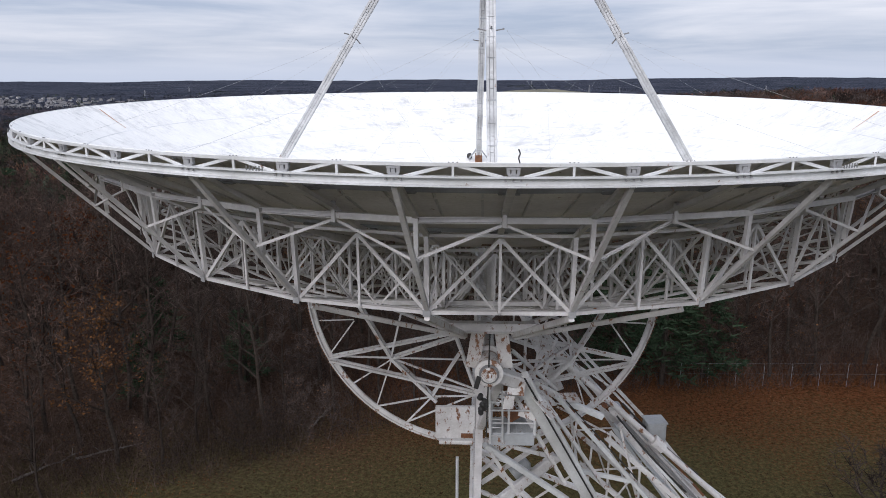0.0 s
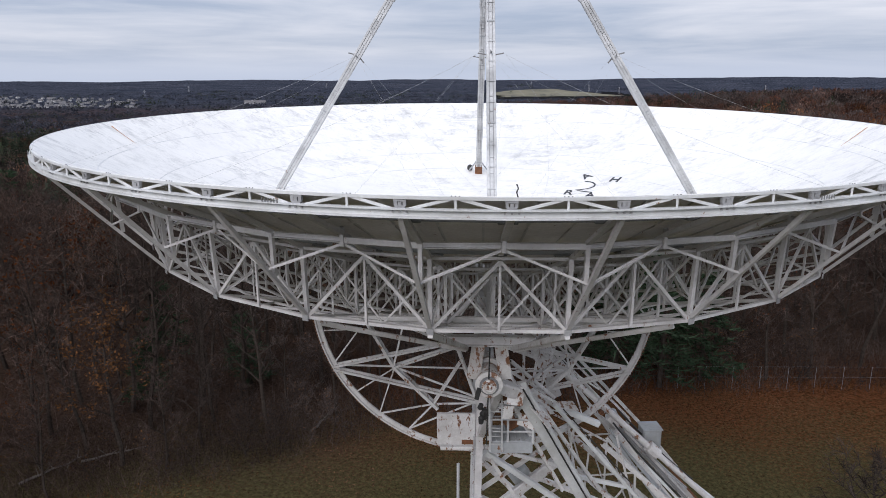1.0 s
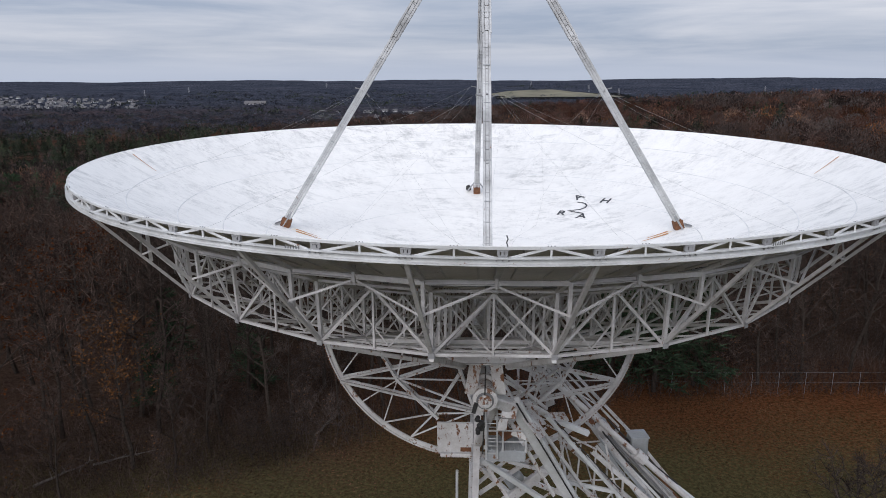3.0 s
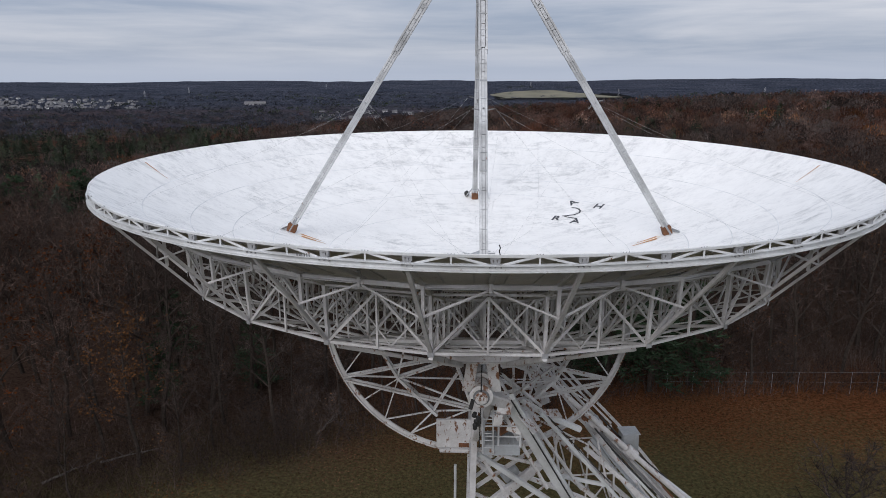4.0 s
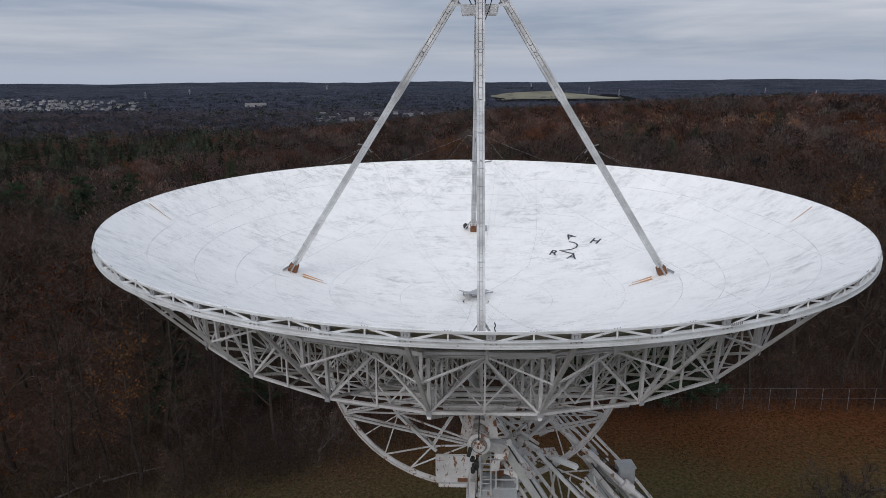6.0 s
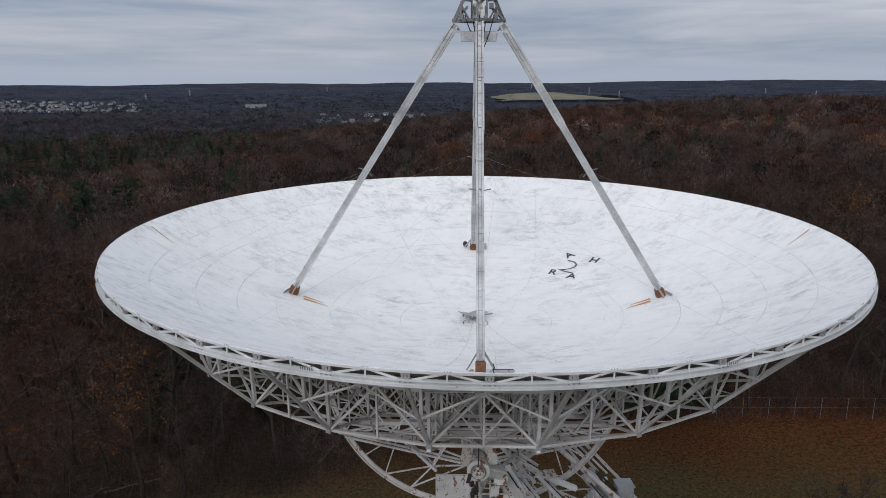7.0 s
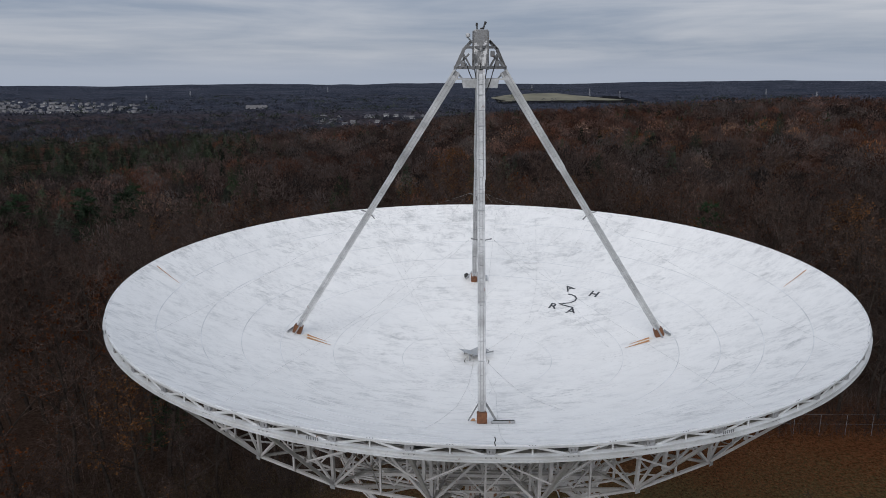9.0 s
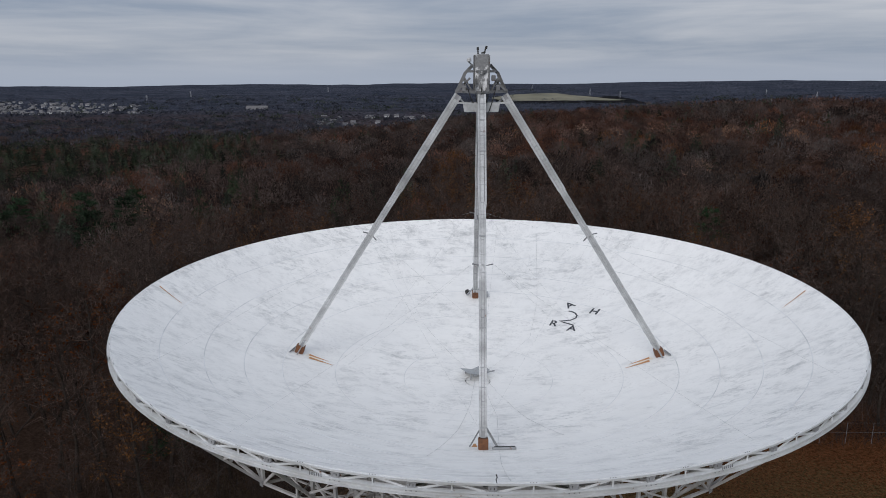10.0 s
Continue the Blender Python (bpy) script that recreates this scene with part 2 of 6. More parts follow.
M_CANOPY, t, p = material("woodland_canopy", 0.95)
fine_n = noise_of(t, coords(t, (1, 1, 0.5)), 1.1, 6, 0.8, 0.36, 0.64)
crown_n = noise_of(t, coords(t, (1, 1, 0.4)), 0.13, 2, 0.5, 0.36, 0.64)
stand_n = noise_of(t, coords(t, (1, 1, 0.0)), 0.011, 4, 0.6, 0.40, 0.62)
pine_n = noise_of(t, coords(t, (1.3, 1, 0.0)), 0.009, 4, 0.65, 0.56, 0.63)
sep = t.nodes.new("ShaderNodeSeparateXYZ")
t.links.new(coords(t), sep.inputs[0])
c = mixed(t, fine_n, (0.026, 0.019, 0.016), (0.074, 0.052, 0.044))
c = mixed(t, arith(t, "MULTIPLY", stand_n, 0.6), c, mixed(t, fine_n, (0.038, 0.018, 0.012), (0.115, 0.050, 0.028)))
c = mixed(t, arith(t, "MULTIPLY", pine_n, 0.8), c, (0.020, 0.027, 0.017))
# beyond 650 m the canopy colour takes on blue-grey distance haze
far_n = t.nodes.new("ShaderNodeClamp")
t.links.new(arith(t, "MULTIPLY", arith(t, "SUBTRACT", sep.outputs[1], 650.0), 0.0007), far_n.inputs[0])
haze_n = noise_of(t, coords(t, (0.6, 1.6, 0.0)), 0.006, 6, 0.7, 0.38, 0.62)
c = mixed(t, far_n.outputs[0], c, mixed(t, haze_n, (0.031, 0.036, 0.050), (0.057, 0.061, 0.079)))
hsv = t.nodes.new("ShaderNodeHueSaturation")
t.links.new(c, hsv.inputs["Color"])
t.links.new(arith(t, "ADD", arith(t, "MULTIPLY", crown_n, 1.2), 0.40), hsv.inputs["Value"])
t.links.new(hsv.outputs[0], p.inputs["Base Color"])
p.inputs["Specular IOR Level"].default_value = 0.0
bumped(t, p, fine_n, 1.0, 0.6)
M_BARK = plain("grey_brown_bark", (0.024, 0.019, 0.016), (0.060, 0.048, 0.041), 0.95, 5)
M_BARK.node_tree.nodes["Principled BSDF"].inputs["Specular IOR Level"].default_value = 0.0
M_TWIG = foliage("bare_twigs", (0.030, 0.022, 0.019), (0.112, 0.083, 0.071))
M_FAR = foliage("far_bare_twigs", (0.040, 0.030, 0.027), (0.062, 0.046, 0.040), 0.9, True)
# bare woods far off, with bluish haze mixed into the base colour
M_HAZEWOOD = foliage("haze_tinted_woods", (0.034, 0.037, 0.050), (0.054, 0.056, 0.072), 0.9, True)
M_FAR_RED = foliage("dull_rust_oaks", (0.053, 0.029, 0.022), (0.080, 0.041, 0.030), 0.9, True)
M_FAR_ORANGE = foliage("orange_oaks", (0.085, 0.042, 0.022), (0.190, 0.098, 0.056), 0.9, True)
M_FAR_PINE = foliage("distant_pines", (0.022, 0.028, 0.018), (0.035, 0.043, 0.028), 0.9, True)
M_LEAF = foliage("withered_oak_leaves", (0.070, 0.036, 0.019), (0.14, 0.072, 0.036))
M_RED = foliage("dull_red_leaves", (0.048, 0.021, 0.013), (0.080, 0.034, 0.020))
M_NEEDLE = foliage("pine_needles", (0.020, 0.033, 0.019), (0.048, 0.070, 0.042))
M_FALLEN = foliage("dry_fallen_leaves", (0.050, 0.025, 0.013), (0.165, 0.080, 0.038))
M_DEADWOOD = plain("bleached_dead_wood", (0.125, 0.105, 0.093), (0.07, 0.058, 0.05), 0.9, 4)
M_ROOF = plain("grey_shingles", (0.10, 0.10, 0.11), (0.17, 0.16, 0.16), 0.9, 0.4)
M_SIDING, t, p = material("painted_siding", 0.8)
t.links.new(mixed(t, arith(t, "POWER", t.nodes.new("ShaderNodeObjectInfo").outputs["Random"], 1.6), (0.13, 0.13, 0.14), (0.66, 0.66, 0.66)), p.inputs["Base Color"])
M_PANE = plain("dark_window_glass", (0.03, 0.035, 0.04), (0.05, 0.055, 0.06), 0.15, 1)
M_MEADOW = plain("dry_meadow", (0.190, 0.172, 0.110), (0.085, 0.080, 0.056), 0.95, 0.012)


# ---- mesh helpers ----
def mesh_of(name, verts, faces, mat, smooth=False):
    me = bpy.data.meshes.new(name)
    me.from_pydata([tuple(v) for v in verts], [], faces)
    me.materials.append(mat)
    if smooth:
        me.polygons.foreach_set("use_smooth", [True] * len(me.polygons))
    me.update()
    return me


def bm_mesh(name, bm, mat, smooth=False):
    me = bpy.data.meshes.new(name)
    bm.to_mesh(me)
    bm.free()
    me.materials.append(mat)
    if smooth:
        me.polygons.foreach_set("use_smooth", [True] * len(me.polygons))
    return me


def part(name, data, parent, m=None, label=""):
    """A mesh, or a bmesh with its material, as one object under its thing."""
    ob = new(name, data)
    ob.parent = parent
    if m is not None:
        ob.matrix_basis = m
    if label:
        ob["label"] = label
    return ob


def profile(name, outline, mat):
    """A bar of unit length along z with the given outline in x and y."""
    n = len(outline)
    v = [(x, y, 0) for x, y in outline] + [(x, y, 1) for x, y in outline]
    f = [(i, (i + 1) % n, n + (i + 1) % n, n + i) for i in range(n)]
    return mesh_of(name, v, f + [tuple(range(n))[::-1], tuple(range(n, 2 * n))], mat)


def chamfered(c=0.12):
    a, b = 0.5, 0.5 - c
    return [(b, -a), (a, -b), (a, b), (b, a), (-b, a), (-a, b), (-a, -b), (-b, -a)]


ANGLE = [(-0.5, -0.5), (0.5, -0.5), (0.5, -0.34), (-0.34, -0.34), (-0.34, 0.5), (-0.5, 0.5)]
CHANNEL = [(-0.5, -0.5), (0.5, -0.5), (0.5, -0.36), (-0.34, -0.36), (-0.34, 0.36), (0.5, 0.36), (0.5, 0.5), (-0.5, 0.5)]
ROUND = [(0.5 * math.cos(k * math.pi / 5), 0.5 * math.sin(k * math.pi / 5)) for k in range(10)]
IBEAM = [(-0.5, -0.5), (0.5, -0.5), (0.5, -0.4), (0.08, -0.4), (0.08, 0.4), (0.5, 0.4), (0.5, 0.5), (-0.5, 0.5), (-0.5, 0.4), (-0.08, 0.4), (-0.08, -0.4), (-0.5, -0.4)]
BARS = {}
for key, outline in (("box", chamfered()), ("angle", ANGLE), ("channel", CHANNEL), ("round", ROUND), ("ibeam", IBEAM)):
    for mkey, mm in (("steel", M_STEEL), ("rim", M_RIM), ("mount", M_MOUNT), ("grey", M_GREY), ("leg", M_LEG), ("cable", M_CABLE), ("rust", M_RUST), ("black", M_BLACK), ("dark", M_DARK), ("core", M_CORE)):
        BARS[key, mkey] = profile(key + "_bar", outline, mm)


def bar_matrix(a, b, w, h, side=(0, 0, 1)):
    a, b = Vector(a), Vector(b)
    z = (b - a)
    length = z.length
    z = z / length
    s = Vector(side)
    x = s.cross(z)
    if x.length < 1e-3:
        x = Vector((1, 0, 0)).cross(z)
    x.normalize()
    y = z.cross(x)
    r = Matrix((x, y, z)).transposed().to_4x4()
    return Matrix.Translation(a) @ r @ Matrix.Diagonal((w, h, length, 1))


def member(name, a, b, w, h, parent, kind="box", mat="steel", side=(0, 0, 1), label=""):
    return part(name, BARS[kind, mat], parent, bar_matrix(a, b, w, h, side), label)


def cyl(r, z, deg):
    a = radians(deg)
    return Vector((r * math.cos(a), r * math.sin(a), z))


def surface(r):
    return (r * r - R_RIM ** 2) / FOUR_F


def box_mesh(name, sx, sy, sz, mat, bevel=0.02):
    """A bevelled box standing on z = 0."""
    bm = bmesh.new()
    bmesh.ops.create_cube(bm, size=1, matrix=Matrix.Translation((0, 0, sz / 2)) @ Matrix.Diagonal((sx, sy, sz, 1)))
    bmesh.ops.bevel(bm, geom=bm.edges[:], offset=bevel, segments=1, affect="EDGES")
    return bm_mesh(name, bm, mat)


def turned(name, rings, mat, n=28, smooth=True):
    """A body of revolution about z from (radius, height) rings, closed at both ends."""
    v, f = [], []
    for r, z in rings:
        v += [(r * math.cos(2 * math.pi * k / n), r * math.sin(2 * math.pi * k / n), z) for k in range(n)]
    for i in range(len(rings) - 1):
        for k in range(n):
            f.append((i * n + k, i * n + (k + 1) % n, (i + 1) * n + (k + 1) % n, (i + 1) * n + k))
    f += [tuple(range(n))[::-1], tuple(range((len(rings) - 1) * n, len(rings) * n))]
    me = mesh_of(name, v, f, mat)
    return me


def tube_mesh(name, points, r, mat, n=6):
    """A thin bent tube through the points."""
    pts = [Vector(q) for q in points]
    v, f = [], []
    for i, q in enumerate(pts):
        d = (pts[min(i + 1, len(pts) - 1)] - pts[max(i - 1, 0)]).normalized()
        x = d.cross(Vector((0.13, 0.27, 0.95)))
        x.normalize()
        y = d.cross(x)
        v += [q + r * (x * math.cos(2 * math.pi * k / n) + y * math.sin(2 * math.pi * k / n)) for k in range(n)]
    for i in range(len(pts) - 1):
        for k in range(n):
            f.append((i * n + k, i * n + (k + 1) % n, (i + 1) * n + (k + 1) % n, (i + 1) * n + k))
    return mesh_of(name, v, f, mat, True)


def sag(a, b, drop, n=10):
    a, b = Vector(a), Vector(b)
    return [a.lerp(b, i / n) - Vector((0, 0, drop * 4 * (i / n) * (1 - i / n))) for i in range(n + 1)]


# ---- terrain ----
def smooth(a, b, x):
    k = min(1.0, max(0.0, (x - a) / (b - a)))
    return k * k * (3 - 2 * k)


def ground_height(x, y):
    d = math.hypot(x, y)
    side = min(4.0, max(-22.0, (0.085 if x < 0 else 0.02) * x)) * smooth(28, 110, d)
    edge = 420 + 420 * smooth(-0.2, 0.55, x / (d + 1))
    z = side - 7.0 * smooth(120, 420, d) * (1 - smooth(0.1, 0.5, x / (d + 1)))
    z += (-46 - z) * smooth(edge, edge + 900, d)
    z += 1.6 * noise.noise((x * 0.012, y * 0.012, 3.0)) * smooth(40, 160, d)
    z += 7.0 * noise.noise((x * 0.0016, y * 0.0016, 7.0)) * smooth(500, 1500, d)
    z += 25 * math.exp(-((x - 340) / 330) ** 2 - ((y - 3350) / 330) ** 2)
    ridge = 70 + 13 * noise.noise((x * 0.0009, y * 0.0006, 11.0)) + 5 * noise.noise((x * 0.004, y * 0.002, 2.0))
    z += ridge * smooth(2900, 4700, d)
    return z


RADII = [0.0] + [6 * 1.075 ** k for k in range(93)]
RADII = [r for r in RADII if r < 4750] + [4800.0]
SPOKES = 160
gv, gf = [], []
for r in RADII:
    for k in range(SPOKES):
        a = 2 * math.pi * k / SPOKES
        x, y = r * math.cos(a), r * math.sin(a)
        gv.append((x, y, ground_height(x, y)))
for i in range(len(RADII) - 1):
    for k in range(SPOKES):
        gf.append((i * SPOKES + k, (i + 1) * SPOKES + k, (i + 1) * SPOKES + (k + 1) % SPOKES, i * SPOKES + (k + 1) % SPOKES))
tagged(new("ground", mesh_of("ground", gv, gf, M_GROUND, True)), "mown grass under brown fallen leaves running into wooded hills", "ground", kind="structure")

# ---- the dish: reflector, rim, back structure and feed legs turn together ----
dish = new("radio_telescope_dish")
axis = Vector((0.00323, -0.02217, 0.99975))
dish.matrix_basis = Matrix.Translation((0, 0, RIM)) @ Vector((0, 0, 1)).rotation_difference(axis).to_matrix().to_4x4() @ pose(0, 0, 0, 0, 0, 0.5)
tagged(dish, "huge weathered white parabolic dish on a lattice of white steel trusses", "radio telescope")


def panel_mesh(r0, r1, half, gap_r, gap_t, thick=0.035, nr=2, nt=3):
    v, f = [], []
    for layer in (0, 1):
        for i in range(nr + 1):
            r = r0 + gap_r + (r1 - r0 - 2 * gap_r) * i / nr
            for k in range(nt + 1):
                a = (2 * k / nt - 1) * (half - gap_t / r)
                v.append((r * math.cos(a), r * math.sin(a), surface(r) - layer * thick))
    m, off = nt + 1, (nr + 1) * (nt + 1)
    for i in range(nr):
        for k in range(nt):
            q = (i * m + k, (i + 1) * m + k, (i + 1) * m + k + 1, i * m + k + 1)
            f += [q, tuple(off + j for j in q[::-1])]
    rim_loop = [k for k in range(m)] + [i * m + nt for i in range(1, nr + 1)] + [nr * m + k for k in range(nt - 1, -1, -1)] + [i * m for i in range(nr - 1, 0, -1)]
    for a, b in zip(rim_loop, rim_loop[1:] + rim_loop[:1]):
        f.append((a, b, off + b, off + a))
    me = mesh_of("panel", v, f, M_SKIN)
    me.materials.append(M_UNDER)
    for q in me.polygons:
        if min(q.vertices) >= off:
            q.material_index = 1
    return me


RINGS = [0.5, 2.95, 5.62, 7.57, 8.91, 10.23, 11.61, 13.0]
for i, (r0, r1) in enumerate(zip(RINGS, RINGS[1:])):
    count = 24 if i < 2 else 48
    me = panel_mesh(r0, r1, math.pi / count, 0.004, 0.0015)
    for k in range(count):
        part("panel", me, dish, pose(0, 0, 0, 0, 0, (k + 0.5) * 360 / count))
hub_rings = [(0.02, surface(0.0)), (0.47, surface(0.49)), (0.47, surface(0.49) - 0.05), (0.02, surface(0.0) - 0.05)]
part("hub_plate", turned("hub_plate", hub_rings, M_SKIN), dish)



def seam_mesh(r, w, n=144):
    """A flat batten that covers a ring seam, a few millimetres proud of the skin."""
    sec = [(r - w, 0.001), (r - 0.6 * w, 0.007), (r + 0.6 * w, 0.007), (r + w, 0.001)]
    v = [(q * math.cos(2 * math.pi * k / n), q * math.sin(2 * math.pi * k / n), surface(q) + h) for k in range(n) for q, h in sec]
    f = [(4 * k + j, 4 * k + j + 1, 4 * ((k + 1) % n) + j + 1, 4 * ((k + 1) % n) + j) for k in range(n) for j in range(3)]
    return mesh_of("seam_strip", v, [q[::-1] for q in f], M_SEAM)


for r in RINGS[1:-1]:
    part("seam_strip", seam_mesh(r, 0.016 if r > 6 else 0.012), dish, None, "thin grey seam strip")
CLIP = box_mesh("panel_clip", 0.34, 0.12, 0.05, M_DARK, 0.01)
for k in range(96):
    a = -88.125 + 3.75 * k
    for r0, r1 in ((10.5, 11.65), (11.75, 12.9)):
        part("panel_rib", BARS["angle", "steel"], dish, bar_matrix(cyl(r0, surface(r0) - 0.055, a), cyl(r1, surface(r1) - 0.055, a), 0.03, 0.045, cyl(1, 0, a + 90)))
for k in range(48):
    a = -90 + 7.5 * k
    part("panel_clip", CLIP, dish, Matrix.Translation(cyl(12.2, surface(12.2) - 0.15, a)) @ pose(0, 0, 0, 0, 0, a + 90))
    part("panel_clip", CLIP, dish, Matrix.Translation(cyl(9.8, surface(9.8) - 0.16, a)) @ pose(0, 0, 0, 0, 0, a + 90))

# rim: a flange at the skin's edge, a ring beam below it, posts and slanting bars between them
NODES = [-90 + 7.5 * k for k in range(48)]
flange_pts = [(12.97, -0.012), (13.035, -0.012), (13.035, -0.062), (13.02, -0.062), (13.02, -0.03), (12.97, -0.03)]
beam_pts = [(12.96, -0.20), (13.10, -0.20), (13.10, -0.22), (13.02, -0.225), (13.02, -0.325), (13.10, -0.33), (13.10, -0.35), (12.96, -0.35)]


def curved_bar(name, pts, half, mat, n=4):
    v, f, m = [], [], len(pts)
    for k in range(n + 1):
        a = (2 * k / n - 1) * half
        v += [(r * math.cos(a), r * math.sin(a), z) for r, z in pts]
    for k in range(n):
        for j in range(m):
            f.append((k * m + j, k * m + (j + 1) % m, (k + 1) * m + (j + 1) % m, (k + 1) * m + j))
    f += [tuple(range(m))[::-1], tuple(range(n * m, (n + 1) * m))]
    return mesh_of(name, v, f, mat)


FLANGE = curved_bar("rim_flange", flange_pts, radians(3.745), M_RIM)
RINGBEAM = curved_bar("rim_beam", beam_pts, radians(3.748), M_RIM)


def bracket_mesh():
    """A clamp that hangs under the flange: saddle, two lugs and a bolt head."""
    bm = bmesh.new()
    for sx, sy, sz, x, z in ((0.20, 0.07, 0.03, 0, 0.055), (0.05, 0.06, 0.08, -0.07, 0.01), (0.05, 0.06, 0.08, 0.07, 0.01), (0.16, 0.08, 0.04, 0, -0.04), (0.06, 0.09, 0.07, 0, 0.0)):
        bmesh.ops.create_cube(bm, size=1, matrix=Matrix.Translation((x, 0, z)) @ Matrix.Diagonal((sx, sy, sz, 1)))
    for x in (-0.11, 0.0, 0.11):
        bmesh.ops.create_cone(bm, segments=6, radius1=0.018, radius2=0.018, depth=0.03, cap_ends=True, matrix=Matrix.Translation((x, -0.05, -0.115)) @ pose(0, 0, 0, 90))
    return bm_mesh("bracket", bm, M_CORE)


def bolts_mesh(n, step, tall=0.045):
    bm = bmesh.new()
    for k in range(n):
        bmesh.ops.create_cone(bm, segments=6, radius1=0.011, radius2=0.009, depth=tall, cap_ends=True, matrix=Matrix.Translation(((k - (n - 1) / 2) * step, 0, tall / 2)))
    return bm_mesh("bolts", bm, M_DARK)


BRACKET = bracket_mesh()
SPLICE = bolts_mesh(6, 0.055, 0.07)
BOLTS = bolts_mesh(3, 0.06, 0.014)
for k, a in enumerate(NODES):
    part("rim_flange", FLANGE, dish, pose(0, 0, 0, 0, 0, a))
    part("rim_beam", RINGBEAM, dish, pose(0, 0, 0, 0, 0, a))
    part("bracket", BRACKET, dish, Matrix.Translation(cyl(13.0, -0.14, a)) @ pose(0, 0, 0, 0, 0, a + 90))
    mid_a = a + 3.75
    member("rim_post", cyl(13.0, -0.05, mid_a), cyl(13.0, -0.22, mid_a), 0.035, 0.05, dish, "angle", "rim", (0, 1, 0))
    part("bolts", BOLTS, dish, Matrix.Translation(cyl(13.0, -0.012, mid_a)) @ pose(0, 0, 0, 0, 0, mid_a + 90))
    for s in (-1, 1):
        member("rim_diagonal", cyl(13.005, -0.055, mid_a + s * 0.35), cyl(13.005, -0.215, mid_a + s * 3.1), 0.03, 0.05, dish, "box", "rim", (0, 0, 1))
for a in (-106.9, -66.6, -28.0, -150.0, 12, 62, 110, 160):
    part("splice_bolts", SPLICE, dish, Matrix.Translation(cyl(13.09, -0.20, a)) @ pose(0, 0, 0, 0, 0, a + 90))

# back structure: 24 radial trusses, ring beams and ring trusses
TOP = {1: (11.42, -1.17), 2: (10.45, -1.70), 3: (8.4, -2.52), 4: (6.4, -3.22), 5: (4.2, -3.72), 6: (2.0, -4.02)}
LOW = {2: (10.38, -3.22), 3: (8.4, -3.85), 4: (6.4, -4.45), 5: (4.2, -4.9), 6: (2.0, -5.0)}
MAIN = [-97.5 + 15 * k for k in range(24)]


def top(i, a):
    return cyl(TOP[i][0], TOP[i][1], a)


def low(i, a):
    return cyl(LOW[i][0], LOW[i][1], a)


